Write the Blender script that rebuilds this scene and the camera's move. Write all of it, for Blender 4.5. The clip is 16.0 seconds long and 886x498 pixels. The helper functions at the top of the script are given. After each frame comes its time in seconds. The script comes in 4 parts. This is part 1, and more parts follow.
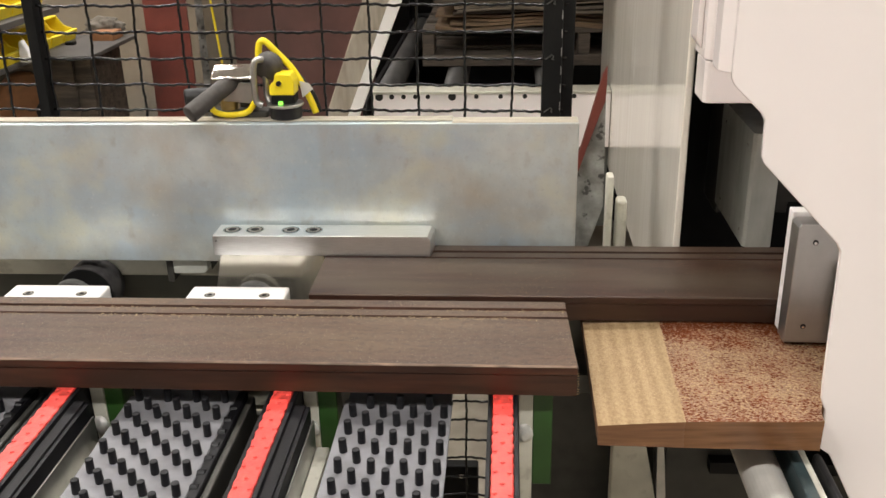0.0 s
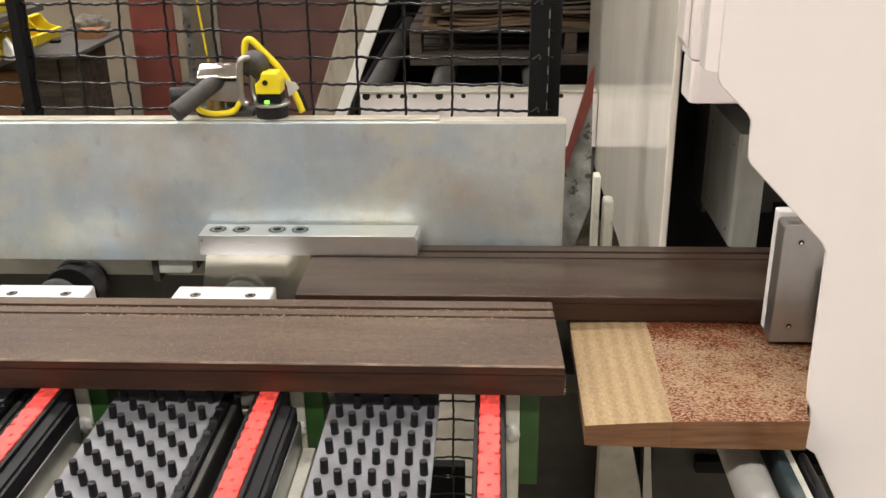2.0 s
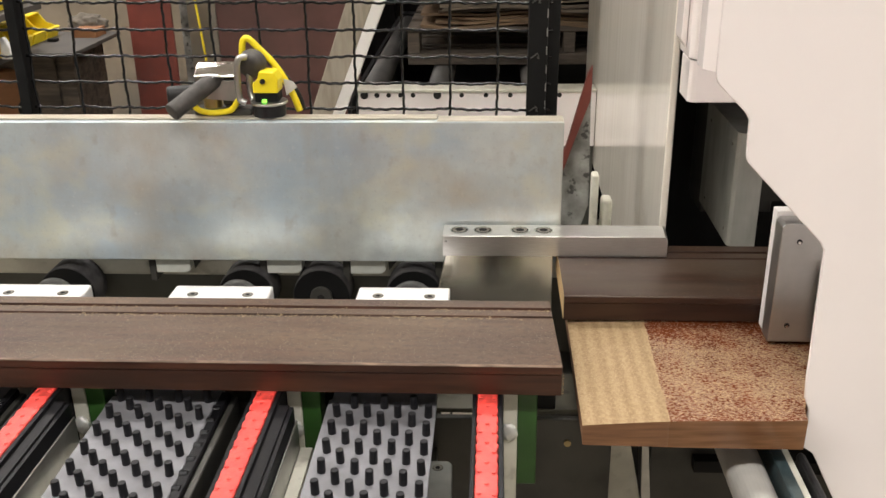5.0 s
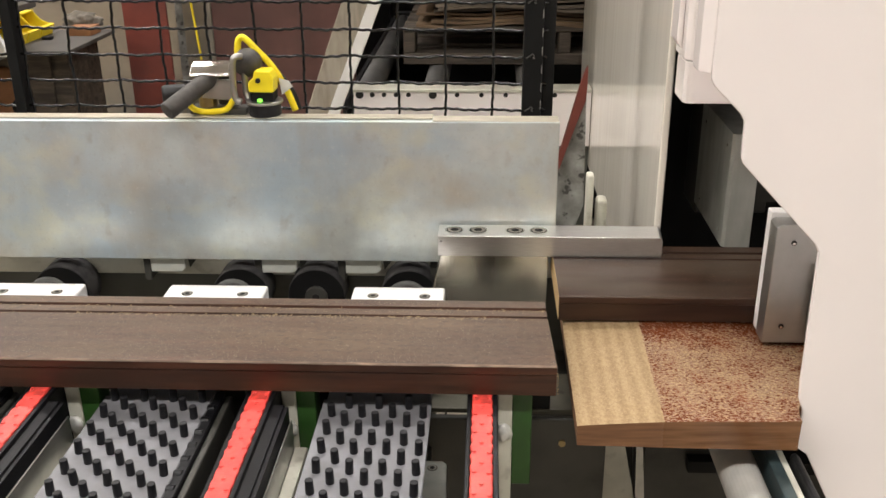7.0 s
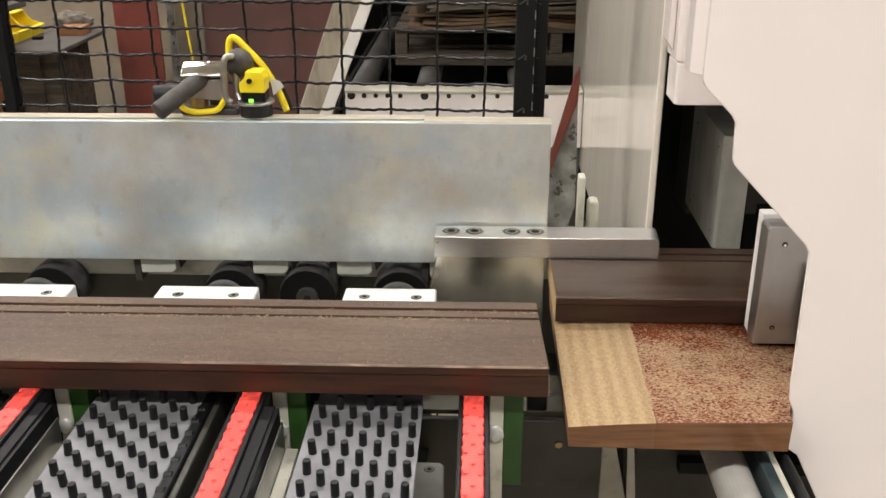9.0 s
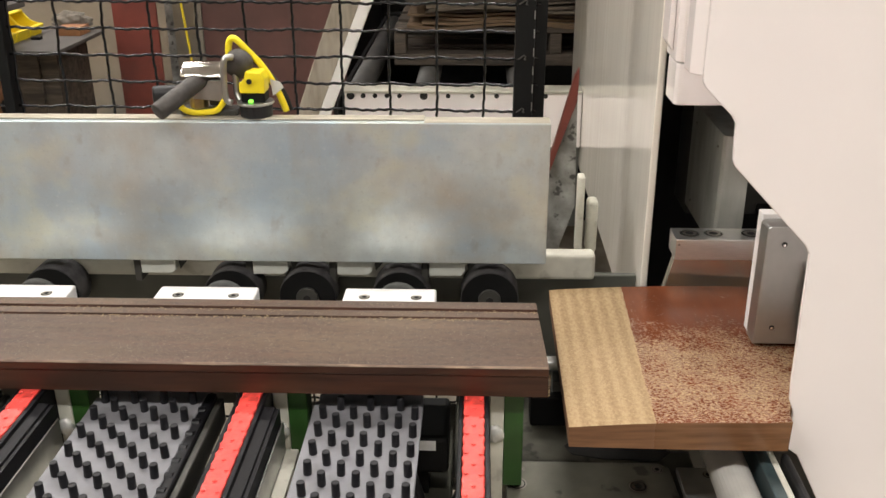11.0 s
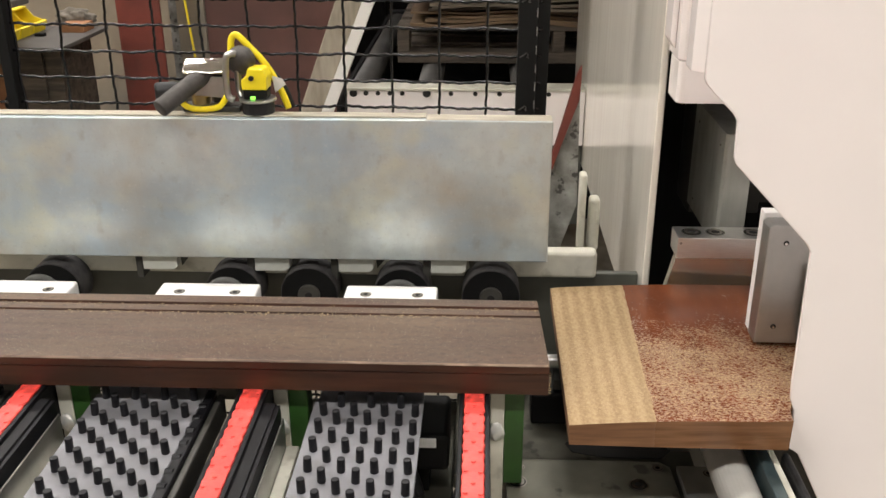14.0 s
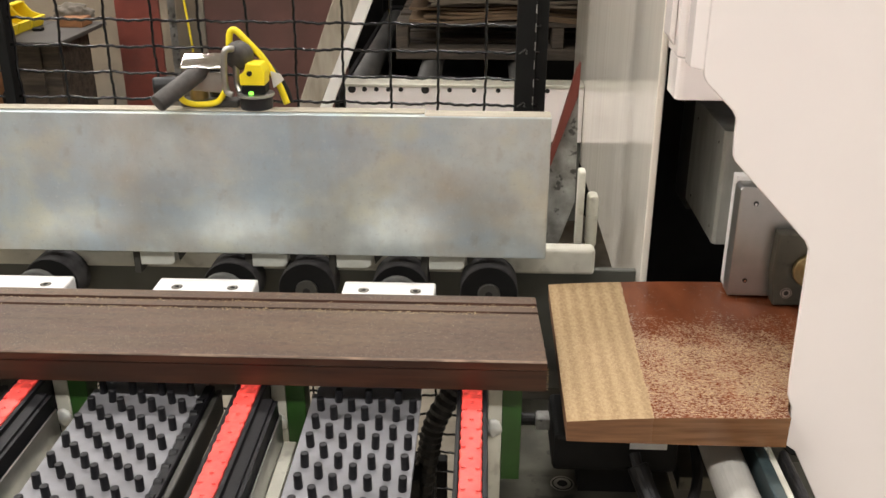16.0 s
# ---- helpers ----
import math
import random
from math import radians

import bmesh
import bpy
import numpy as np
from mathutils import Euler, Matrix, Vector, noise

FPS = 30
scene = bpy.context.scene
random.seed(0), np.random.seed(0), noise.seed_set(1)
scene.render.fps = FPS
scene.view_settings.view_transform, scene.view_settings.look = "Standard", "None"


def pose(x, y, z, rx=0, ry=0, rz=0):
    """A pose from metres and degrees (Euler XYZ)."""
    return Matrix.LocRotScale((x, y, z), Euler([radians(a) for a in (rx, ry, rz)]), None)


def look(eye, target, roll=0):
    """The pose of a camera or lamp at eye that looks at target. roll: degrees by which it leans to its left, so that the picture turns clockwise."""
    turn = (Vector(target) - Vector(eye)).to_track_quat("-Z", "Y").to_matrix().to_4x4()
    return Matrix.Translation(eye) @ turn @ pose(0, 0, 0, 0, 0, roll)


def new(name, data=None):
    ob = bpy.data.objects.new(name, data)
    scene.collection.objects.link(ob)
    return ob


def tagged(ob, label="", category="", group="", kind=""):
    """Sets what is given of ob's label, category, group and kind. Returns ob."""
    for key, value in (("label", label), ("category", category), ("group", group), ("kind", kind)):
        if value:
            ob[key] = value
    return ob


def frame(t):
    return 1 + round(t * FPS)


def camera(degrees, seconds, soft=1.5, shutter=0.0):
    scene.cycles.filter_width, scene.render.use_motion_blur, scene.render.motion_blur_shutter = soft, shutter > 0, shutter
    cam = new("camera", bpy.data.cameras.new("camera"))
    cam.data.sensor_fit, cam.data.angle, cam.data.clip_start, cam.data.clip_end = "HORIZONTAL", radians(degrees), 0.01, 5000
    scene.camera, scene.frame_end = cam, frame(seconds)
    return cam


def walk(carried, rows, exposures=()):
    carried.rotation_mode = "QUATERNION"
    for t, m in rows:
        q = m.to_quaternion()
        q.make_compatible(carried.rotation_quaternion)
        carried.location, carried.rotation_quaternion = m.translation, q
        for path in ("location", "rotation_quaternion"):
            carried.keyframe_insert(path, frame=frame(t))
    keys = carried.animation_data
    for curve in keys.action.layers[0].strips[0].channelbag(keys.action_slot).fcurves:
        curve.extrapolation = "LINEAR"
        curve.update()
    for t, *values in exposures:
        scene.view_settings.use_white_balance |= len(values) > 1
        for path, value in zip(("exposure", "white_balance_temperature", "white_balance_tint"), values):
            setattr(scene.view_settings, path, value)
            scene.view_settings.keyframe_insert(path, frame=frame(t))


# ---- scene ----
cam = camera(50.79, 16.0, 1.5, 0.5)
PATH = [
    (0, (0.0000, -1.2512, 0.5500), (-0.1356, 0.5896, -0.2199), -1.273),
    (0.5, (0.0002, -1.2501, 0.5488), (-0.1302, 0.5907, -0.2221), -1.216),
    (1, (0.0000, -1.2502, 0.5493), (-0.1248, 0.5907, -0.2222), -1.152),
    (1.5, (0.0002, -1.2512, 0.5494), (-0.1211, 0.5911, -0.2197), -1.112),
    (2, (0.0001, -1.2489, 0.5497), (-0.1080, 0.5930, -0.2220), -0.919),
    (2.5, (-0.0002, -1.2488, 0.5488), (-0.1062, 0.5938, -0.2218), -0.864),
    (3, (-0.0001, -1.2493, 0.5489), (-0.1079, 0.5934, -0.2211), -0.880),
    (3.5, (0.0010, -1.2491, 0.5496), (-0.1113, 0.5923, -0.2227), -0.933),
    (4, (0.0012, -1.2482, 0.5483), (-0.1122, 0.5934, -0.2235), -0.990),
    (6.5, (0.0011, -1.2463, 0.5496), (-0.0905, 0.5949, -0.2260), -0.602),
    (7, (0.0005, -1.2467, 0.5496), (-0.0933, 0.5949, -0.2249), -0.565),
    (7.5, (0.0008, -1.2459, 0.5498), (-0.0935, 0.5961, -0.2237), -0.577),
    (8, (0.0010, -1.2465, 0.5505), (-0.0928, 0.5958, -0.2222), -0.519),
    (8.5, (0.0015, -1.2461, 0.5493), (-0.0860, 0.5963, -0.2239), -0.427),
    (9, (0.0005, -1.2455, 0.5489), (-0.0754, 0.5977, -0.2234), -0.277),
    (11.5, (-0.0012, -1.2461, 0.5504), (-0.0742, 0.5968, -0.2231), -0.310),
    (12, (-0.0005, -1.2477, 0.5501), (-0.0747, 0.5960, -0.2216), -0.332),
    (12.5, (0.0013, -1.2452, 0.5497), (-0.0763, 0.5983, -0.2221), -0.286),
    (13, (0.0018, -1.2466, 0.5497), (-0.0785, 0.5972, -0.2210), -0.262),
    (13.5, (0.0017, -1.2456, 0.5492), (-0.0771, 0.5977, -0.2228), -0.176),
    (14, (0.0015, -1.2457, 0.5492), (-0.0788, 0.5955, -0.2277), -0.171),
    (14.5, (0.0010, -1.2448, 0.5484), (-0.0761, 0.5959, -0.2299), -0.137),
    (15, (0.0015, -1.2452, 0.5489), (-0.0772, 0.5946, -0.2313), -0.112),
    (15.5, (0.0019, -1.2453, 0.5498), (-0.0781, 0.5937, -0.2323), -0.061),
    (16, (0.0014, -1.2449, 0.5478), (-0.0746, 0.5939, -0.2353), 0.066),
]
walk(cam, [(t, look(eye, target, roll)) for t, eye, target, roll in PATH])

# ---- world and light ----
world = bpy.data.worlds.new("hall_air")
scene.world = world
world.use_nodes = True
world.node_tree.nodes["Background"].inputs[0].default_value = (0.9, 0.92, 1.0, 1)
world.node_tree.nodes["Background"].inputs[1].default_value = 0.12
scene.view_settings.exposure = 0.47
LAMP_W = 58.0
LAMP_COLOUR = (1.0, 0.948, 0.905)


# ---- materials ----
def mat(name, base, rough=0.5, metal=0.0, vary=0.15, scale=30.0, stretch=(1, 1, 1), bump=0.0, bump_scale=300.0,
        coat=0.0, blotch=None, blotch_scale=6.0, rough_vary=0.1, emit=0.0, contrast=(0.35, 0.65), spec=0.5):
    """Painted, metal or plastic surface with grain and larger stains."""
    m = bpy.data.materials.new(name)
    m.use_nodes = True
    n, l = m.node_tree.nodes, m.node_tree.links
    b = n["Principled BSDF"]
    b.inputs["Metallic"].default_value = metal
    b.inputs["Coat Weight"].default_value = coat
    b.inputs["Coat Roughness"].default_value = 0.12
    b.inputs["Specular IOR Level"].default_value = spec
    co = n.new("ShaderNodeTexCoord")
    mp = n.new("ShaderNodeMapping")
    mp.inputs["Scale"].default_value = stretch
    l.new(co.outputs["Object"], mp.inputs["Vector"])
    no = n.new("ShaderNodeTexNoise")
    no.inputs["Scale"].default_value = scale
    no.inputs["Detail"].default_value = 6
    l.new(mp.outputs[0], no.inputs["Vector"])
    ramp = n.new("ShaderNodeValToRGB")
    ramp.color_ramp.elements[0].position, ramp.color_ramp.elements[1].position = contrast
    ramp.color_ramp.elements[0].color = (*[c * (1 - vary) for c in base], 1)
    ramp.color_ramp.elements[1].color = (*[min(1, c * (1 + vary)) for c in base], 1)
    l.new(no.outputs["Fac"], ramp.inputs[0])
    colour = ramp.outputs[0]
    big = n.new("ShaderNodeTexNoise")
    big.inputs["Scale"].default_value = blotch_scale
    big.inputs["Detail"].default_value = 4
    l.new(mp.outputs[0], big.inputs["Vector"])
    if blotch:
        br = n.new("ShaderNodeValToRGB")
        br.color_ramp.elements[0].position, br.color_ramp.elements[1].position = 0.42, 0.68
        br.color_ramp.elements[0].color, br.color_ramp.elements[1].color = (0, 0, 0, 1), (1, 1, 1, 1)
        l.new(big.outputs["Fac"], br.inputs[0])
        mx = n.new("ShaderNodeMix")
        mx.data_type = "RGBA"
        l.new(br.outputs[0], mx.inputs[0])
        l.new(colour, mx.inputs[6])
        mx.inputs[7].default_value = (*blotch, 1)
        colour = mx.outputs[2]
    l.new(colour, b.inputs["Base Color"])
    rr = n.new("ShaderNodeMapRange")
    rr.inputs["To Min"].default_value = max(0.02, rough - rough_vary)
    rr.inputs["To Max"].default_value = min(1, rough + rough_vary)
    l.new(big.outputs["Fac"], rr.inputs["Value"])
    l.new(rr.outputs[0], b.inputs["Roughness"])
    if bump:
        fine = n.new("ShaderNodeTexNoise")
        fine.inputs["Scale"].default_value = bump_scale
        fine.inputs["Detail"].default_value = 3
        l.new(mp.outputs[0], fine.inputs["Vector"])
        bp = n.new("ShaderNodeBump")
        bp.inputs["Strength"].default_value = bump
        bp.inputs["Distance"].default_value = 0.002
        l.new(fine.outputs["Fac"], bp.inputs["Height"])
        l.new(bp.outputs[0], b.inputs["Normal"])
    if emit:
        l.new(colour, b.inputs["Emission Color"])
        b.inputs["Emission Strength"].default_value = emit
    return m


def add_specks(m, colour, scale, density, patch_scale=9.0, patch=(0.35, 0.7), size=0.32):
    """Scatter loose dust specks of a colour over a material."""
    n, l = m.node_tree.nodes, m.node_tree.links
    b = n["Principled BSDF"]
    src = b.inputs["Base Color"].links[0].from_socket
    co = n.new("ShaderNodeTexCoord")
    vo = n.new("ShaderNodeTexVoronoi")
    vo.inputs["Scale"].default_value = scale
    l.new(co.outputs["Object"], vo.inputs["Vector"])
    near = n.new("ShaderNodeMath")
    near.operation = "LESS_THAN"
    near.inputs[1].default_value = size
    l.new(vo.outputs["Distance"], near.inputs[0])
    sep = n.new("ShaderNodeSeparateColor")
    l.new(vo.outputs["Color"], sep.inputs[0])
    some = n.new("ShaderNodeMath")
    some.operation = "LESS_THAN"
    l.new(sep.outputs[0], some.inputs[0])
    big = n.new("ShaderNodeTexNoise")
    big.inputs["Scale"].default_value = patch_scale
    big.inputs["Detail"].default_value = 5
    l.new(co.outputs["Object"], big.inputs["Vector"])
    mr = n.new("ShaderNodeMapRange")
    mr.inputs["From Min"].default_value, mr.inputs["From Max"].default_value = patch
    mr.inputs["To Max"].default_value = density
    l.new(big.outputs["Fac"], mr.inputs["Value"])
    l.new(mr.outputs[0], some.inputs[1])
    both = n.new("ShaderNodeMath")
    both.operation = "MULTIPLY"
    l.new(near.outputs[0], both.inputs[0])
    l.new(some.outputs[0], both.inputs[1])
    geo, up, top = n.new("ShaderNodeNewGeometry"), n.new("ShaderNodeSeparateXYZ"), n.new("ShaderNodeMath")
    l.new(geo.outputs["Normal"], up.inputs[0])
    top.operation = "GREATER_THAN"
    top.inputs[1].default_value = 0.6
    l.new(up.outputs[2], top.inputs[0])
    lying = n.new("ShaderNodeMath")
    lying.operation = "MULTIPLY"
    l.new(both.outputs[0], lying.inputs[0])
    l.new(top.outputs[0], lying.inputs[1])
    mx = n.new("ShaderNodeMix")
    mx.data_type = "RGBA"
    l.new(lying.outputs[0], mx.inputs[0])
    l.new(src, mx.inputs[6])
    mx.inputs[7].default_value = (*colour, 1)
    l.new(mx.outputs[2], b.inputs["Base Color"])
    return m


def tint(m, colour, scale, low, high, amount, stretch=(1, 1, 1), detail=5, lying=False):
    """Irregular patches of another colour on a material, for stains and for painted sheen."""
    n, l = m.node_tree.nodes, m.node_tree.links
    b = n["Principled BSDF"]
    src = b.inputs["Base Color"].links[0].from_socket
    co, mp, no, mr, mx = (n.new("ShaderNode" + k) for k in ("TexCoord", "Mapping", "TexNoise", "MapRange", "Mix"))
    mp.inputs["Scale"].default_value = stretch
    mp.inputs["Location"].default_value = (scale * 0.37, scale * 0.11, 3.1)
    l.new(co.outputs["Object"], mp.inputs["Vector"])
    no.inputs["Scale"].default_value, no.inputs["Detail"].default_value = scale, detail
    l.new(mp.outputs[0], no.inputs["Vector"])
    mr.inputs["From Min"].default_value, mr.inputs["From Max"].default_value, mr.inputs["To Max"].default_value = low, high, amount
    l.new(no.outputs["Fac"], mr.inputs["Value"])
    mx.data_type = "RGBA"
    cover_of = mr.outputs[0]
    if lying:
        geo, up, top, both = (n.new("ShaderNode" + k) for k in ("NewGeometry", "SeparateXYZ", "Math", "Math"))
        l.new(geo.outputs["Normal"], up.inputs[0])
        top.operation, both.operation = "GREATER_THAN", "MULTIPLY"
        top.inputs[1].default_value = 0.6
        l.new(up.outputs[2], top.inputs[0])
        l.new(top.outputs[0], both.inputs[0])
        l.new(cover_of, both.inputs[1])
        cover_of = both.outputs[0]
    l.new(cover_of, mx.inputs[0])
    l.new(src, mx.inputs[6])
    mx.inputs[7].default_value = (*colour, 1)
    l.new(mx.outputs[2], b.inputs["Base Color"])
    return m


M = {}
M["zinc"] = mat("zinc_plated_steel", (0.70, 0.76, 0.735), 0.36, 0.55, 0.07, 40, (1, 1, 1), 0.10, 400, blotch=(0.56, 0.65, 0.70), blotch_scale=4.5, rough_vary=0.1)
M["zinc_edge"] = mat("zinc_plate_edge", (0.50, 0.46, 0.37), 0.4, 0.5, 0.12, 25, (1, 6, 6), 0.1)
M["aluminium"] = mat("milled_aluminium", (0.86, 0.855, 0.84), 0.30, 0.97, 0.05, 60, (1, 14, 14), 0.02, 400, rough_vary=0.06)
M["pad_steel"] = mat("ground_steel", (0.44, 0.44, 0.425), 0.30, 0.9, 0.03, 60, (1, 1, 1), 0.03, 500)
M["rear_steel"] = mat("rear_ground_steel", (0.46, 0.47, 0.43), 0.36, 0.3, 0.03, 40, (3, 3, 1), 0.05, 500, blotch=(0.34, 0.35, 0.31), blotch_scale=9)
M["polished"] = mat("polished_steel", (0.74, 0.71, 0.62), 0.19, 0.92, 0.05, 20, (12, 12, 1), 0.02, 300, rough_vary=0.04)
M["cream"] = mat("cream_enamel", (0.895, 0.842, 0.822), 0.15, 0.0, 0.008, 12, coat=0.2, rough_vary=0.0)
M["cream_gloss"] = mat("cream_gloss_panel", (0.82, 0.785, 0.70), 0.08, 0.0, 0.02, 6, (1, 1, 0.02), 0.28, 26, coat=0.35, rough_vary=0.03)
M["cream_dull"] = mat("cream_dull_paint", (0.64, 0.63, 0.54), 0.45, 0.0, 0.08, 20, blotch=(0.42, 0.41, 0.35), blotch_scale=9, bump=0.05)
M["weld"] = mat("weld_primer", (0.78, 0.78, 0.74), 0.4, 0.3, 0.2, 60, bump=0.6, bump_scale=120)
# for black parts, and for surfaces blackened in place of deep shade
M["black_void"] = mat("matt_black_and_dark_voids", (0.005, 0.005, 0.005), 0.6, 0.0, 0.3, 20, spec=0.22)
M["dark_steel"] = mat("dark_grey_steel", (0.034, 0.034, 0.030), 0.45, 0.2, 0.25, 25, bump=0.08, blotch=(0.06, 0.058, 0.05), blotch_scale=8)
M["fence"] = mat("black_fence_coat", (0.004, 0.004, 0.005), 0.14, 0.0, 0.3, 60, spec=0.42, rough_vary=0.05)
M["rubber"] = mat("black_rubber", (0.013, 0.013, 0.014), 0.5, 0.0, 0.3, 60, bump=0.15, bump_scale=200, spec=0.35)
M["grip"] = mat("grey_rubber_grip", (0.055, 0.050, 0.045), 0.62, 0.0, 0.25, 80, bump=0.3, bump_scale=250)
M["white_pe"] = mat("white_plastic", (0.82, 0.81, 0.80), 0.35, 0.0, 0.03, 30, bump=0.03)
M["red"] = mat("red_belt", (0.72, 0.066, 0.052), 0.36, 0.0, 0.3, 140, blotch=(0.56, 0.042, 0.034), blotch_scale=40, bump=0.15, bump_scale=220)
# darker red for the shading painted beside the belt nubs
M["red_dark"] = mat("red_belt_shade", (0.38, 0.02, 0.015), 0.5, 0.0, 0.2, 90)
M["tray"] = mat("grey_tray_plastic", (0.18, 0.18, 0.195), 0.5, 0.0, 0.07, 40, bump=0.04, blotch=(0.14, 0.14, 0.15), blotch_scale=14)
M["peg"] = mat("black_peg_rubber", (0.009, 0.009, 0.011), 0.5, 0.0, 0.3, 90, spec=0.3)
M["green"] = mat("green_paint", (0.024, 0.078, 0.014), 0.4, 0.0, 0.12, 30, bump=0.05)
M["yellow"] = mat("yellow_plastic", (0.90, 0.73, 0.02), 0.35, 0.0, 0.05, 30)
M["yellow_dull"] = mat("yellow_bin_plastic", (0.74, 0.57, 0.02), 0.45, 0.0, 0.12, 12)
M["chrome"] = mat("chrome", (0.78, 0.77, 0.74), 0.12, 1.0, 0.04, 30, rough_vary=0.05)
M["brass"] = mat("dull_brass", (0.36, 0.28, 0.14), 0.35, 0.9, 0.2, 40)
M["bolt"] = mat("burnished_bolt", (0.38, 0.35, 0.31), 0.35, 1.0, 0.2, 60)
M["hole"] = mat("hole_shade", (0.01, 0.009, 0.008), 0.8)
M["steel"] = mat("bare_steel", (0.45, 0.45, 0.43), 0.35, 0.9, 0.12, 30, bump=0.06)
M["carriage"] = mat("blackened_plate", (0.105, 0.100, 0.078), 0.42, 0.5, 0.2, 18, bump=0.06, blotch=(0.065, 0.062, 0.048), blotch_scale=16)
M["concrete"] = mat("concrete_floor", (0.30, 0.265, 0.21), 0.75, 0.0, 0.2, 14, bump=0.3, bump_scale=80, blotch=(0.27, 0.24, 0.19), blotch_scale=2)
M["wall"] = mat("grey_plaster_wall", (0.28, 0.230, 0.168), 0.85, 0.0, 0.12, 9, bump=0.2, bump_scale=60, blotch=(0.20, 0.18, 0.145), blotch_scale=2.5)
M["ceiling"] = mat("ceiling_paint", (0.62, 0.61, 0.58), 0.9, 0.0, 0.06, 3)
M["brown"] = mat("brown_panel", (0.125, 0.056, 0.046), 0.55, 0.0, 0.2, 7, blotch=(0.095, 0.046, 0.038), blotch_scale=3)
M["red_iron"] = mat("red_oxide_steel", (0.17, 0.035, 0.022), 0.55, 0.0, 0.2, 12, bump=0.15, blotch=(0.12, 0.028, 0.02), blotch_scale=5)
M["plank"] = mat("bare_plank", (0.33, 0.285, 0.22), 0.6, 0.0, 0.15, 20, (6, 6, 1), 0.1, blotch=(0.42, 0.375, 0.30))
M["plank_white"] = mat("white_melamine", (0.86, 0.84, 0.79), 0.4, 0.0, 0.04, 15)
M["pallet"] = mat("old_pallet_wood", (0.075, 0.058, 0.042), 0.75, 0.0, 0.3, 25, (1, 8, 8), 0.3, blotch=(0.03, 0.024, 0.018))
M["cardboard_dark"] = mat("stained_cardboard_sheet", (0.05, 0.035, 0.023), 0.8, 0.0, 0.3, 18, (1, 5, 5), 0.2)
M["cardboard_grey"] = mat("faded_cardboard_sheet", (0.13, 0.105, 0.075), 0.8, 0.0, 0.3, 22, (1, 5, 5), 0.2, blotch=(0.07, 0.055, 0.04), blotch_scale=9)
M["cardboard"] = mat("cardboard_sheet", (0.125, 0.08, 0.043), 0.75, 0.0, 0.25, 18, (1, 5, 5), 0.2)
M["dirty_grey"] = mat("dirty_grey_steel", (0.30, 0.30, 0.28), 0.55, 0.2, 0.3, 22, bump=0.2, blotch=(0.14, 0.135, 0.12), blotch_scale=26)
M["roller"] = mat("grey_roller_tube", (0.045, 0.043, 0.04), 0.6, 0.0, 0.15, 20)
M["bench"] = mat("dark_bench_top", (0.055, 0.05, 0.044), 0.6, 0.0, 0.2, 12)
M["label_white"] = mat("white_label", (0.7, 0.7, 0.68), 0.5)
M["glow_green"] = mat("green_indicator", (0.25, 0.9, 0.08), 0.4, emit=1.2)
M["tube_light"] = mat("lit_diffuser", LAMP_COLOUR, 0.5, emit=9.0)
M["stain"] = mat("dark_stained_wood", (0.056, 0.022, 0.012), 0.44, 0.0, 0.4, 9, (1, 9, 9), 0.04, 200, blotch=(0.034, 0.017, 0.011), blotch_scale=5, spec=0.42)
tint(M["stain"], (0.115, 0.071, 0.038), 5.0, 0.40, 0.66, 0.75, (0.7, 2.5, 2), lying=True)
tint(M["stain"], (0.022, 0.011, 0.007), 160.0, 0.50, 0.66, 0.6, (0.6, 1, 1), 3, lying=True)
tint(M["stain"], (0.030, 0.014, 0.009), 22.0, 0.55, 0.72, 0.5, (0.25, 6, 6))
add_specks(M["stain"], (0.100, 0.067, 0.040), 1100, 0.85, 5.0, (0.2, 0.65), 0.5)
add_specks(M["stain"], (0.30, 0.25, 0.18), 800, 0.11, 6.0, (0.3, 0.75), 0.34)
add_specks(M["stain"], (0.46, 0.40, 0.30), 420, 0.018, 4.0, (0.35, 0.7), 0.2)
M["stain_clean"] = mat("clean_stained_wood", (0.038, 0.018, 0.012), 0.36, 0.0, 0.4, 9, (1, 9, 9), 0.05, 200, blotch=(0.044, 0.022, 0.013), blotch_scale=6, spec=0.36)
add_specks(M["stain_clean"], (0.085, 0.052, 0.028), 900, 0.6, 6.0, (0.35, 0.8), 0.45)
add_specks(M["stain_clean"], (0.34, 0.25, 0.14), 520, 0.09, 6.0, (0.4, 0.8), 0.3)
# grey sheen of the gripped rail's top, painted on upward faces only
tint(M["stain_clean"], (0.080, 0.060, 0.042), 7.0, 0.36, 0.66, 0.7, (0.6, 3, 2), lying=True)
M["endgrain"] = mat("raw_end_grain", (0.52, 0.36, 0.17), 0.7, 0.0, 0.2, 60, (1, 10, 1), 0.2)


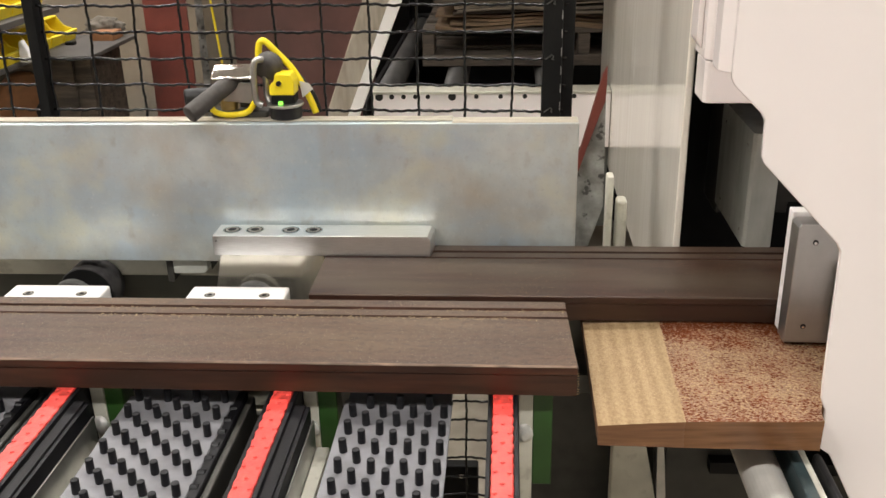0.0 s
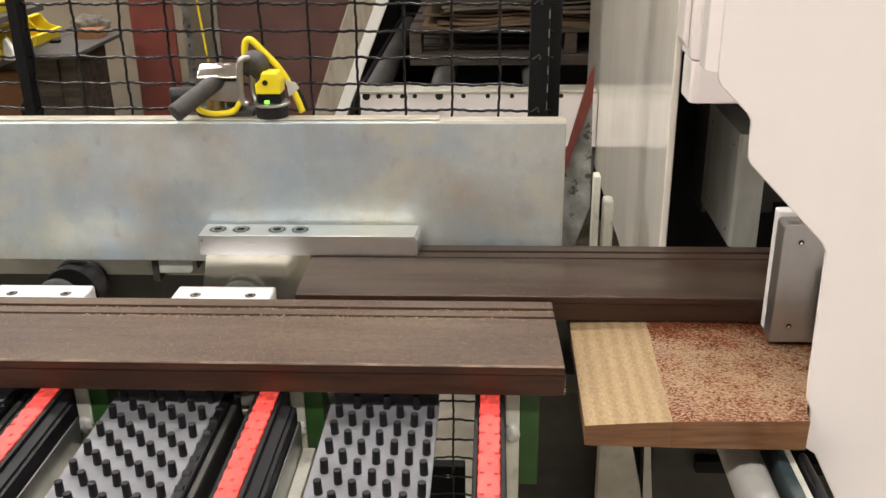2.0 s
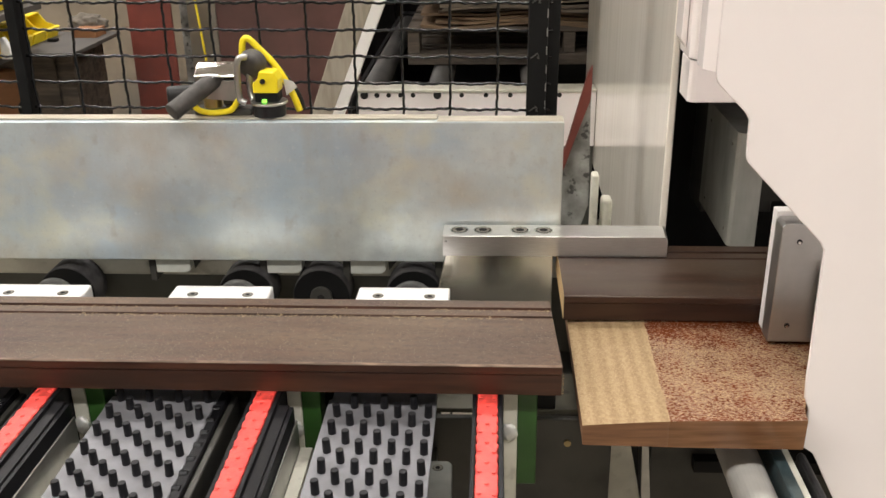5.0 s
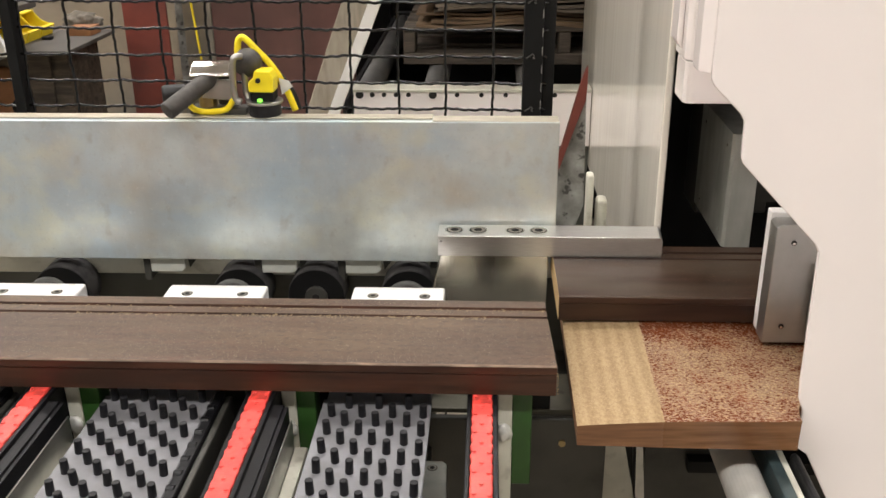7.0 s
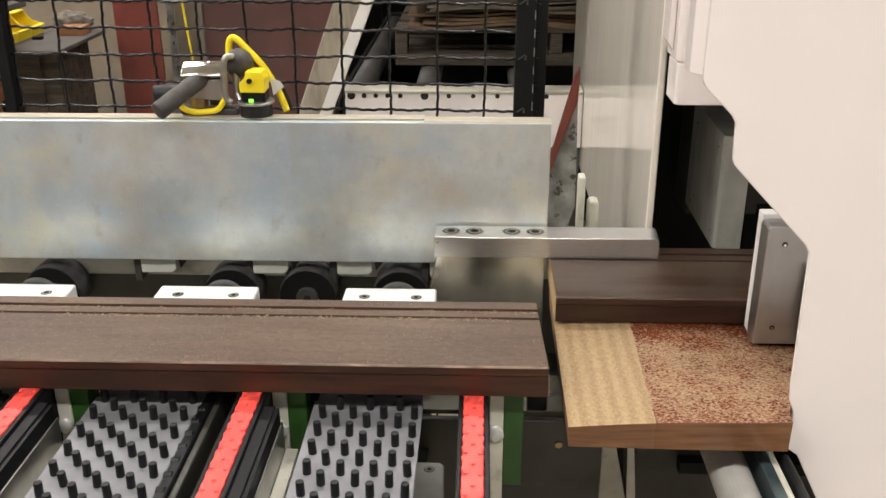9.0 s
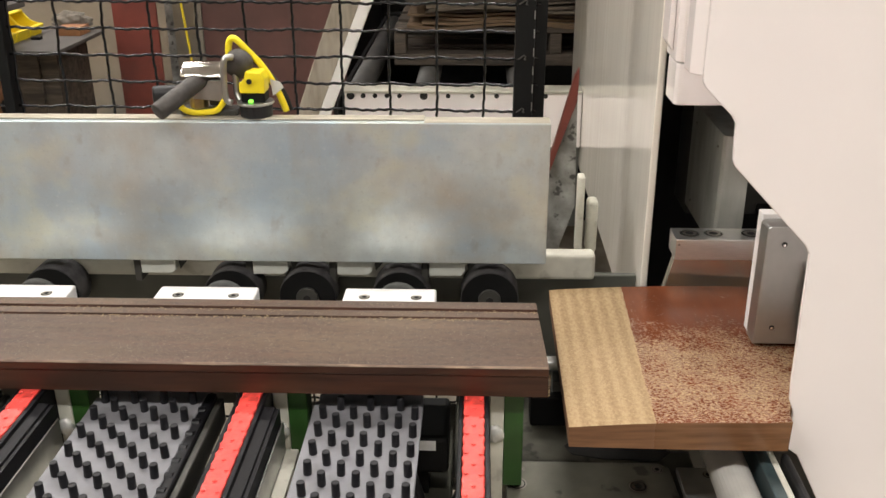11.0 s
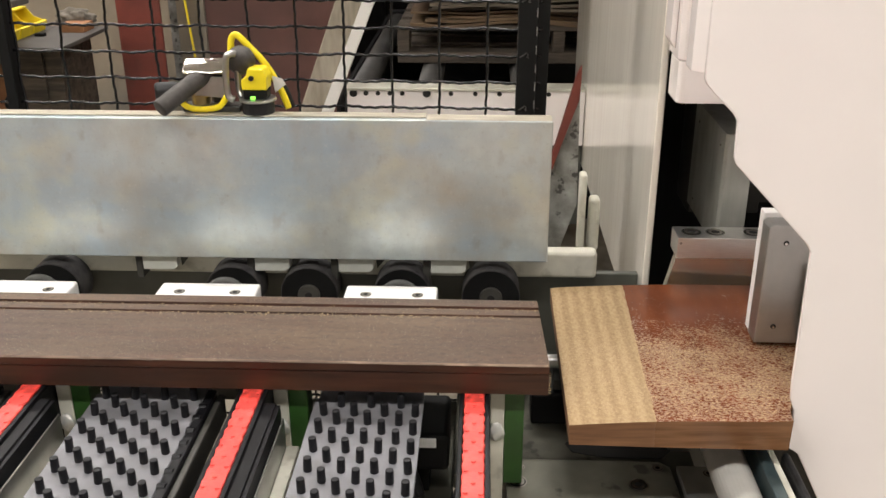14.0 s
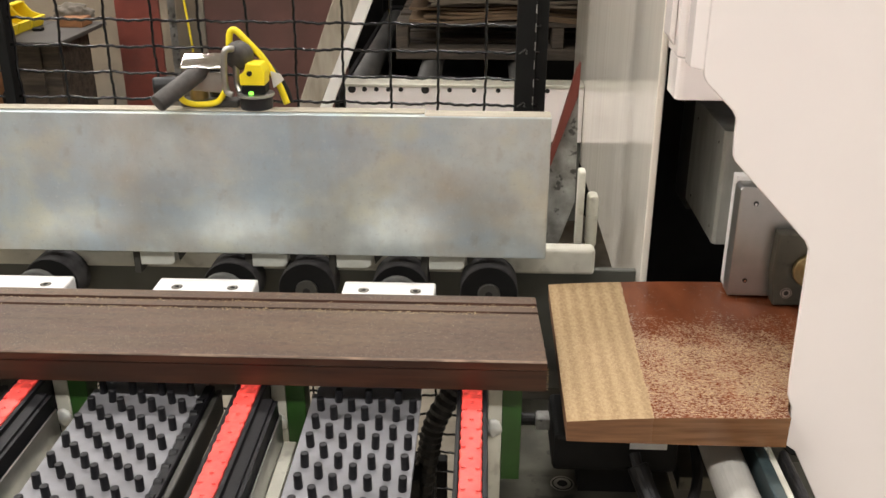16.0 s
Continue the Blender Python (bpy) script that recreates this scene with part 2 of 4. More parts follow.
def block_wood():
    """Oak support block: bare strip, red-brown stain beside it, drifts of pale sawdust on the stain."""
    m = bpy.data.materials.new("half_stained_oak")
    m.use_nodes = True
    n, l = m.node_tree.nodes, m.node_tree.links
    b = n["Principled BSDF"]
    co = n.new("ShaderNodeTexCoord")
    xyz = n.new("ShaderNodeSeparateXYZ")
    l.new(co.outputs["Object"], xyz.inputs[0])

    def noise_node(scale, stretch=(1, 1, 1), detail=5):
        mp = n.new("ShaderNodeMapping")
        mp.inputs["Scale"].default_value = stretch
        l.new(co.outputs["Object"], mp.inputs[0])
        t = n.new("ShaderNodeTexNoise")
        t.inputs["Scale"].default_value, t.inputs["Detail"].default_value = scale, detail
        l.new(mp.outputs[0], t.inputs["Vector"])
        return t.outputs["Fac"]

    def ramp(fac, a, ca, z, cz):
        r = n.new("ShaderNodeValToRGB")
        r.color_ramp.elements[0].position, r.color_ramp.elements[0].color = a, (*ca, 1)
        r.color_ramp.elements[1].position, r.color_ramp.elements[1].color = z, (*cz, 1)
        l.new(fac, r.inputs[0])
        return r.outputs[0]

    def calc(op, a, c):
        k = n.new("ShaderNodeMath")
        k.operation = op
        for i, v in enumerate((a, c)):
            if isinstance(v, float):
                k.inputs[i].default_value = v
            else:
                l.new(v, k.inputs[i])
        return k.outputs[0]

    def mix(fac, a, c):
        k = n.new("ShaderNodeMix")
        k.data_type = "RGBA"
        l.new(fac, k.inputs[0])
        l.new(a, k.inputs[6])
        l.new(c, k.inputs[7])
        return k.outputs[2]

    wave = n.new("ShaderNodeTexWave")
    wave.inputs["Scale"].default_value = 18
    wave.inputs["Distortion"].default_value = 0.9
    wave.inputs["Detail"].default_value = 3
    l.new(co.outputs["Object"], wave.inputs["Vector"])
    bare = ramp(wave.outputs["Fac"], 0.1, (0.24, 0.155, 0.070), 0.9, (0.36, 0.25, 0.130))
    fine = ramp(noise_node(300, (1, 0.5, 1)), 0.3, (0.17, 0.105, 0.050), 0.7, (0.40, 0.295, 0.165))
    half = n.new("ShaderNodeValue")
    half.outputs[0].default_value = 0.42
    bare = mix(half.outputs[0], bare, fine)
    stain = ramp(noise_node(28, (1, 0.3, 1)), 0.3, (0.112, 0.033, 0.014), 0.7, (0.185, 0.057, 0.024))
    # the stain's edge runs nearly straight along the block
    edge = calc("ADD", calc("ADD", xyz.outputs[0], calc("MULTIPLY", xyz.outputs[1], -0.03)), calc("ADD", calc("MULTIPLY", noise_node(60), 0.004), calc("MULTIPLY", noise_node(420, (1, 1, 1), 3), 0.004)))
    stained = calc("GREATER_THAN", edge, 0.0955)
    colour = mix(stained, bare, stain)
    dust = ramp(noise_node(700, detail=3), 0.35, (0.20, 0.125, 0.066), 0.68, (0.52, 0.385, 0.225))
    drift = n.new("ShaderNodeMapRange")
    drift.inputs["From Min"].default_value, drift.inputs["From Max"].default_value = 0.28, 0.16
    drift.inputs["To Min"].default_value, drift.inputs["To Max"].default_value = -0.16, 0.07
    l.new(xyz.outputs[1], drift.inputs["Value"])
    fringe = n.new("ShaderNodeMapRange")
    fringe.inputs["From Min"].default_value, fringe.inputs["From Max"].default_value = 0.0, 0.06
    fringe.inputs["To Min"].default_value, fringe.inputs["To Max"].default_value = -0.07, 0.0
    l.new(xyz.outputs[1], fringe.inputs["Value"])
    cells, warp, cell_of = n.new("ShaderNodeTexVoronoi"), n.new("ShaderNodeMapping"), n.new("ShaderNodeSeparateColor")
    cells.inputs["Scale"].default_value = 620
    warp.inputs["Scale"].default_value = (0.75, 1.3, 1)
    l.new(co.outputs["Object"], warp.inputs[0])
    l.new(warp.outputs[0], cells.inputs["Vector"])
    l.new(cells.outputs["Color"], cell_of.inputs[0])
    grain = calc("ADD", calc("ADD", calc("MULTIPLY", cell_of.outputs[0], 0.24), calc("MULTIPLY", noise_node(300, (0.8, 1.4, 1), 5), 0.55)), 0.10)
    patch = noise_node(26, (1, 1, 1), 6)
    level = calc("ADD", calc("ADD", calc("ADD", calc("MULTIPLY", grain, 0.85), calc("MULTIPLY", patch, 0.30)), drift.outputs[0]), fringe.outputs[0])
    on = n.new("ShaderNodeMapRange")
    on.inputs["From Min"].default_value, on.inputs["From Max"].default_value = 0.560, 0.730
    l.new(level, on.inputs["Value"])
    dusty = calc("MULTIPLY", on.outputs[0], calc("ADD", calc("MULTIPLY", stained, 0.55), 0.45))
    geo = n.new("ShaderNodeNewGeometry")
    nz = n.new("ShaderNodeSeparateXYZ")
    l.new(geo.outputs["Normal"], nz.inputs[0])
    top = calc("GREATER_THAN", nz.outputs[2], 0.7)
    dusty = calc("MULTIPLY", dusty, top)
    side = ramp(noise_node(40, (0.35, 1, 5)), 0.3, (0.12, 0.055, 0.024), 0.7, (0.22, 0.108, 0.048))
    colour = mix(dusty, colour, dust)
    colour = mix(top, side, colour)
    l.new(colour, b.inputs["Base Color"])
    rr = n.new("ShaderNodeMapRange")
    rr.inputs["To Min"].default_value, rr.inputs["To Max"].default_value = 0.2, 0.85
    l.new(calc("MAXIMUM", dusty, calc("SUBTRACT", 1.0, stained)), rr.inputs["Value"])
    l.new(rr.outputs[0], b.inputs["Roughness"])
    bp = n.new("ShaderNodeBump")
    bp.inputs["Strength"].default_value, bp.inputs["Distance"].default_value = 0.5, 0.0012
    l.new(calc("ADD", calc("MULTIPLY", dusty, grain), calc("MULTIPLY", grain, 0.15)), bp.inputs["Height"])
    l.new(bp.outputs[0], b.inputs["Normal"])
    return m


M["beam_grey"] = mat("grey_beam_paint", (0.085, 0.088, 0.075), 0.5, 0.0, 0.1, 15, blotch=(0.06, 0.062, 0.052), blotch_scale=8)
M["guard"] = mat("grey_guard_plastic", (0.40, 0.39, 0.36), 0.35, 0.0, 0.1, 12, blotch=(0.30, 0.295, 0.27), blotch_scale=14)
M["dark_teal"] = mat("dark_teal_paint", (0.035, 0.055, 0.06), 0.4, 0.2, 0.3, 20, (1, 1, 1), 0.1, blotch=(0.07, 0.09, 0.09), blotch_scale=30)
M["rail_black"] = mat("black_rail_plastic", (0.005, 0.005, 0.006), 0.40, 0.0, 0.3, 40, (8, 1, 8), 0.05, spec=0.2)
tint(M["zinc"], (0.56, 0.48, 0.36), 8.0, 0.48, 0.68, 0.70, (0.8, 1, 0.7))
tint(M["zinc"], (0.44, 0.58, 0.69), 6.0, 0.46, 0.66, 0.75, (0.6, 1, 1.4))
tint(M["zinc"], (0.78, 0.77, 0.58), 11.0, 0.53, 0.70, 0.55, (0.9, 1, 1.1))
tint(M["zinc"], (0.34, 0.37, 0.40), 7.0, 0.52, 0.72, 0.5)
tint(M["zinc"], (0.50, 0.42, 0.30), 5.5, 0.58, 0.74, 0.4, (1.6, 1, 0.5))
tint(M["zinc"], (0.34, 0.30, 0.24), 45.0, 0.62, 0.76, 0.30, (1, 1, 0.7), 8)
tint(M["zinc"], (0.38, 0.39, 0.38), 190.0, 0.58, 0.75, 0.22, (1, 1, 1), 2)
tint(M["zinc"], (0.85, 0.86, 0.84), 160.0, 0.60, 0.75, 0.22, (1, 1, 1), 2)
tint(M["carriage"], (0.02, 0.019, 0.015), 34.0, 0.58, 0.66, 0.7)
tint(M["cream_dull"], (0.24, 0.22, 0.17), 40.0, 0.60, 0.70, 0.35)
tint(M["tray"], (0.13, 0.125, 0.12), 60.0, 0.55, 0.72, 0.45)
tint(M["pad_steel"], (0.30, 0.31, 0.31), 16.0, 0.5, 0.7, 0.3)
tint(M["red_iron"], (0.07, 0.03, 0.022), 14.0, 0.52, 0.7, 0.6, (1, 1, 0.4))
tint(M["wall"], (0.17, 0.155, 0.13), 5.0, 0.5, 0.72, 0.5, (1, 1, 0.3))
tint(M["brown"], (0.10, 0.055, 0.045), 12.0, 0.55, 0.75, 0.4)
tint(M["yellow_dull"], (0.35, 0.26, 0.03), 22.0, 0.55, 0.75, 0.4)
tint(M["dirty_grey"], (0.035, 0.032, 0.028), 60.0, 0.60, 0.66, 0.85)
M["pale_zinc"] = mat("pale_zinc_bracket", (0.62, 0.64, 0.58), 0.4, 0.3, 0.08, 40, bump=0.05, blotch=(0.50, 0.53, 0.48), blotch_scale=30)
M["tread"] = mat("dusty_roller_tread", (0.030, 0.029, 0.030), 0.7, 0.0, 0.3, 120, bump=0.25, bump_scale=260, blotch=(0.055, 0.052, 0.05), blotch_scale=40, spec=0.25)
M["collar"] = mat("dull_collar_steel", (0.13, 0.13, 0.125), 0.55, 0.3, 0.2, 60, bump=0.15, blotch=(0.09, 0.09, 0.085), blotch_scale=40)
# paler wood colour that carries the highlight on the rail's front edge
M["edge_glint"] = mat("painted_edge_glint", (0.20, 0.135, 0.090), 0.45, 0.0, 0.45, 40, (1, 6, 6), blotch=(0.07, 0.04, 0.025), blotch_scale=12)
M["sawdust"] = mat("pale_sawdust", (0.40, 0.31, 0.19), 0.85, 0.0, 0.4, 700)
M["reel_brown"] = mat("brown_kraft_paper", (0.24, 0.105, 0.040), 0.7, 0.0, 0.15, 30, blotch=(0.18, 0.08, 0.032), blotch_scale=12)
M["rag"] = mat("grey_rag_cloth", (0.12, 0.105, 0.085), 0.9, 0.0, 0.25, 60, bump=0.4, bump_scale=160)
M["raised"] = mat("worn_steel_plate", (0.20, 0.195, 0.155), 0.42, 0.4, 0.15, 18, bump=0.06, blotch=(0.15, 0.146, 0.115), blotch_scale=14)
tint(M["raised"], (0.04, 0.038, 0.03), 34.0, 0.60, 0.68, 0.7)
M["block"] = block_wood()


# ---- mesh helpers ----
def part(name, bm, material, parent=None, label=""):
    me = bpy.data.meshes.new(name)
    bmesh.ops.recalc_face_normals(bm, faces=bm.faces)
    bm.to_mesh(me)
    bm.free()
    me.materials.append(material)
    ob = new(name, me)
    if parent:
        ob.parent = parent
    if label:
        tagged(ob, label)
    return ob


def thing(name, at, label, category, group="", kind=""):
    ob = new(name)
    ob.empty_display_size = 0.02
    ob.location = at
    return tagged(ob, label, category, group, kind)


def smooth(ob):
    for p in ob.data.polygons:
        p.use_smooth = True
    return ob


def box(x0, x1, y0, y1, z0, z1, bevel=0.0, seg=2, bm=None):
    own = bm is None
    bm = bm or bmesh.new()
    m = Matrix.Translation(((x0 + x1) / 2, (y0 + y1) / 2, (z0 + z1) / 2)) @ Matrix.Diagonal((x1 - x0, y1 - y0, z1 - z0, 1))
    made = bmesh.ops.create_cube(bm, size=1, matrix=m)
    if bevel:
        edges = list({e for v in made["verts"] for e in v.link_edges})
        bmesh.ops.bevel(bm, geom=edges, offset=bevel, segments=seg, affect="EDGES", profile=0.5)
    return bm


def prism(poly, axis, a, b, bevel=0.0, seg=2):
    """A polygon swept along an axis: 'y' takes (x, z) corners, 'x' takes (y, z), 'z' takes (x, y)."""
    def at(p, s):
        return {"y": (p[0], s, p[1]), "x": (s, p[0], p[1]), "z": (p[0], p[1], s)}[axis]
    bm = bmesh.new()
    lo = [bm.verts.new(at(p, a)) for p in poly]
    hi = [bm.verts.new(at(p, b)) for p in poly]
    bm.faces.new(lo)
    bm.faces.new(hi)
    for i in range(len(poly)):
        j = (i + 1) % len(poly)
        bm.faces.new((lo[i], lo[j], hi[j], hi[i]))
    bmesh.ops.recalc_face_normals(bm, faces=bm.faces)
    if bevel:
        bmesh.ops.bevel(bm, geom=list(bm.edges), offset=bevel, segments=seg, affect="EDGES", profile=0.5)
    return bm


def cyl(p, q, r, seg=24, r2=None, bevel=0.0, bm=None):
    p, q = Vector(p), Vector(q)
    bm = bm or bmesh.new()
    turn = (q - p).to_track_quat("Z", "Y").to_matrix().to_4x4()
    made = bmesh.ops.create_cone(bm, cap_ends=True, segments=seg, radius1=r, radius2=r if r2 is None else r2, depth=(q - p).length,
                                 matrix=Matrix.Translation((p + q) / 2) @ turn)
    if bevel:
        ends = [e for e in {e for v in made["verts"] for e in v.link_edges} if any(len(f.verts) > 4 for f in e.link_faces)]
        bmesh.ops.bevel(bm, geom=ends, offset=bevel, segments=2, affect="EDGES", profile=0.5)
    return bm


def tube(points, r, seg=8, bm=None):
    """A round bar or cable through points."""
    bm = bm or bmesh.new()
    pts = [Vector(p) for p in points]
    rings = []
    for i, p in enumerate(pts):
        d = (pts[min(i + 1, len(pts) - 1)] - pts[max(i - 1, 0)]).normalized()
        side = d.cross(Vector((0.13, 0.31, 0.94))).normalized()
        up = side.cross(d)
        rings.append([bm.verts.new(p + r * (math.cos(a) * side + math.sin(a) * up)) for a in (2 * math.pi * k / seg for k in range(seg))])
    for a, b in zip(rings, rings[1:]):
        for k in range(seg):
            bm.faces.new((a[k], a[(k + 1) % seg], b[(k + 1) % seg], b[k]))
    bm.faces.new(rings[0])
    bm.faces.new(rings[-1])
    return bm


def curve(points, steps=6):
    """Catmull-Rom points through a few corners of a cable's run."""
    pts = [Vector(p) for p in points]
    pts = [pts[0]] + pts + [pts[-1]]
    out = []
    for i in range(1, len(pts) - 2):
        a, b, c, d = pts[i - 1 : i + 3]
        for k in range(steps):
            t = k / steps
            out.append(0.5 * ((2 * b) + (c - a) * t + (2 * a - 5 * b + 4 * c - d) * t * t + (3 * b - a - 3 * c + d) * t ** 3))
    return out + [pts[-2]]


def socket_screw(p, r, parent, axis=(0, 0, 1), label="recessed socket screw", rim_of="bolt"):
    """A cap screw sunk in its counterbore: rim, head ring and hexagon socket."""
    p, axis = Vector(p), Vector(axis)
    turn = axis.to_track_quat("Z", "Y").to_matrix().to_4x4()
    rim = bmesh.new()
    bmesh.ops.create_circle(rim, cap_ends=True, segments=28, radius=r, matrix=Matrix.Translation(p + axis * 0.0004) @ turn)
    s = part("screw_recess", rim, M["hole"], parent)
    lip = bmesh.new()
    near, far = [], []
    for k in range(28):
        a = 2 * math.pi * k / 28
        for rad, rows in ((1.0 * r, near), (1.16 * r, far)):
            rows.append(lip.verts.new(p + turn.to_3x3() @ Vector((rad * math.cos(a), rad * math.sin(a), 0.0006))))
    for k in range(28):
        lip.faces.new((near[k], near[(k + 1) % 28], far[(k + 1) % 28], far[k]))
    part("screw_rim", lip, M[rim_of], s)
    ring = bmesh.new()
    inner, outer = [], []
    for k in range(24):
        a = 2 * math.pi * k / 24
        for rad, h, rows in ((0.50 * r, 0.0009, inner), (0.86 * r, 0.0009, outer)):
            rows.append(ring.verts.new(p + turn.to_3x3() @ Vector((rad * math.cos(a), rad * math.sin(a), h))))
    for k in range(24):
        ring.faces.new((inner[k], inner[(k + 1) % 24], outer[(k + 1) % 24], outer[k]))
    part("screw_head", ring, M["bolt"], s, label)
    return s


# ---- hall: floor, walls, ceiling, lamps ----
FLOOR = -0.92
tagged(part("floor", box(-5, 5, -10, 9, FLOOR - 0.1, FLOOR), M["concrete"]), "worn beige concrete hall floor", "floor", kind="structure")
for name, b in (("wall_north", (-5, 5, 9, 9.2)), ("wall_south", (-5, 5, -10.2, -10)), ("wall_west", (-5.2, -5, -10.2, 9.2)), ("wall_east", (5, 5.2, -10.2, 9.2))):
    tagged(part(name, box(*b, FLOOR, 3.6), M["wall"]), "plain grey plastered hall wall", "wall", kind="structure")
tagged(part("ceiling", box(-5.2, 5.2, -10.2, 9.2, 3.6, 3.7), M["ceiling"]), "pale painted hall ceiling", "ceiling", kind="structure")


def ceiling_light(x, y, watts):
    t = thing("ceiling_light", (x, y, 3.6), "long white ceiling light with lit diffuser, out of view", "ceiling light", "hall ceiling lights")
    part("housing", box(-0.75, 0.75, -0.16, 0.16, -0.09, 0.0, 0.01), M["cream"], t)
    part("diffuser", box(-0.72, 0.72, -0.13, 0.13, -0.105, -0.088, 0.004), M["tube_light"], t)
    lamp = bpy.data.lights.new("hall_lamp", "AREA")
    lamp.shape, lamp.size, lamp.size_y, lamp.energy, lamp.color = "RECTANGLE", 1.4, 0.25, LAMP_W * watts, LAMP_COLOUR
    ob = new("hall_lamp", lamp)
    ob.location = (x, y, 3.47)


# the leftmost column is added as fill for the side panel and back wall
for lx in (-4.3, -2.2, 0.2, 3.0):
    for ly, watts in ((-7.6, 0.40), (-2.3, 0.86), (1.3, 0.70), (3.3, 0.72)):
        ceiling_light(lx, ly, watts)

# ---- machine frame: back plate, rails, housing ----
plate = thing("fence_plate", (0, 0, 0), "long zinc-plated steel plate with stained face", "machine plate")
part("plate_body", box(-1.5, 0.0985, 0.0, 0.031, 0.0045, 0.2145, 0.0012, 1), M["zinc"], plate)
part("top_strip", box(-1.5, -0.076, 0.010, 0.032, 0.2150, 0.2172, 0.0006, 1), M["zinc_edge"], plate, "thin tan strip along the top edge")

part("top_edge", box(-0.0755, 0.0975, 0.001, 0.030, 0.2149, 0.2154, 0.0002, 1), M["zinc_edge"], plate, "tan weathered top edge")

rail = thing("roller_rail", (0, 0, 0), "cream painted box rail under the plate", "machine rail")
part("beam", box(-1.5, 0.176, 0.040, 0.068, -0.039, 0.003, 0.006, 3), M["cream_dull"], rail)
part("lower_beam", box(-1.5, 0.242, 0.062, 0.0745, -0.25, -0.0395, 0.002), M["beam_grey"], rail, "grey lower beam")
part("base_panel", box(0.005, 0.60, 0.075, 0.10, -0.9, -0.2505), M["dark_steel"], rail, "dark base panel")
part("upright", box(0.156, 0.167, 0.145, 0.17, -0.039, 0.090, 0.003), M["cream_dull"], rail)
part("upright", box(0.173, 0.190, 0.145, 0.175, -0.039, 0.05, 0.006), M["cream_dull"], rail)

for cx in (-0.475, -0.307, -0.182, -0.045):
    b = thing("roller_bracket", (cx, 0.03, 0.0), "small pale metal bracket under the plate", "bracket", "roller brackets")
    part("bracket_body", prism([(-0.026, 0.0035), (0.027, 0.0035), (0.026, -0.014), (0.020, -0.0195), (-0.026, -0.0195)], "y", -0.022, 0.0095, 0.001, 1), M["pale_zinc"], b)
    part("hanger", box(-0.0375, -0.0275, -0.020, 0.0095, -0.034, 0.0035, 0.001, 1), M["dark_steel"], b, "dark hanger bar")
    part("gusset", prism([(0.029, 0.0035), (0.046, 0.0035), (0.031, -0.0150)], "y", -0.016, -0.010), M["dark_steel"], b, "dark corner gusset")


def guide_roller(x, held):
    t = thing("guide_roller", (x, 0.01, -0.049), "black rubber-tyred guide roller with steel hub", "roller", "guide rollers under the plate")
    tyre = smooth(part("tyre", cyl((0, -0.016, 0), (0, 0.028, 0), 0.0425, 56, bevel=0.0012), M["tread"], t))
    part("flange", cyl((0, -0.0172, 0), (0, -0.0158, 0), 0.0412, 48), M["black_void"], tyre, "black roller face")
    hub = part("hub", cyl((0, -0.023, 0), (0, -0.0170, 0), 0.0165, 28, bevel=0.0012), M["dark_steel"], t, "dark steel hub")
    part("hub_socket", cyl((0, -0.0242, 0), (0, -0.0225, 0), 0.006, 6), M["hole"], hub)
    part("axle", cyl((0, 0.03, 0), (0, 0.05, 0), 0.009, 14), M["steel"], t)
    if held:
        part("collar", cyl((0, -0.064, 0.0115), (0, -0.051, 0.0115), 0.0315, 48, bevel=0.0025), M["collar"], t, "dull grey collar")
        part("collar_neck", cyl((0, -0.0508, 0.006), (0, -0.0245, 0.003), 0.015, 20), M["black_void"], t)
    return t


for gx, held in ((-0.636, True), (-0.364, True), (-0.251, False), (-0.113, True), (0.0176, False)):
    guide_roller(gx, held)

for bx0, bx1 in ((-0.703, -0.5645), (-0.4428, -0.3045), (-0.1836, -0.0565)):
    w = thing("support_block", ((bx0 + bx1) / 2, -0.12, -0.001), "white plastic support block with two screws", "support block", "white support blocks")
    h = (bx1 - bx0) / 2
    part("block", box(-h, h, -0.05, 0.0455, -0.022, 0.0, 0.0035, 3), M["white_pe"], w)
    part("block_foot", box(-h + 0.02, h - 0.02, -0.05, 0.03, -0.13, -0.0225), M["dark_steel"], w)
    for sx in (-0.265 * 2 * h, 0.29 * 2 * h):
        socket_screw((sx, 0.015, 0.0), 0.0068, w)

# housing of the machine beyond the work line
housing = thing("machine_housing", (0, 0, 0), "cream enamelled machine housing with open infeed", "machine housing")
part("side_panel", box(0.243, 0.253, 0.03, 1.20, -0.145, 1.1, 0.002, 1), M["cream_gloss"], housing, "glossy cream side panel")
# inner back and inner floor: interior darkness put into their black colour
part("inner_back", box(0.262, 1.7, 0.40, 0.42, -0.9, 1.1), M["black_void"], housing, "inner back wall, coloured black for the unlit interior")
part("inner_post", box(0.262, 0.40, 0.36, 0.399, -0.9, -0.24, 0.004), M["cream_dull"], housing, "cream post below the side panel")
part("far_side", box(1.7, 1.72, -0.36, 0.42, -0.9, 1.1), M["cream"], housing)
part("inner_floor", box(0.31, 1.7, -0.05, 0.40, -0.32, -0.30), M["black_void"], housing, "inner base, coloured black for the unlit interior")

cover = thing("front_cover", (0, -0.37, 0), "large cream enamelled sheet-metal cover with stepped edge", "machine cover")
outline = [(0.2085, 1.1), (0.2085, 0.3670), (0.2092, 0.3555), (0.2125, 0.3490), (0.2395, 0.3225), (0.2440, 0.3150), (0.2452, 0.2790), (0.2478, 0.2725), (0.3275, 0.1900), (0.3325, 0.1810),
           (0.3350, 0.030), (0.3365, 0.010), (0.3420, -0.004), (0.3425, -0.052), (0.354, -0.060), (0.41, -0.17), (0.62, -0.60), (1.7, -0.60), (1.7, 1.1)]
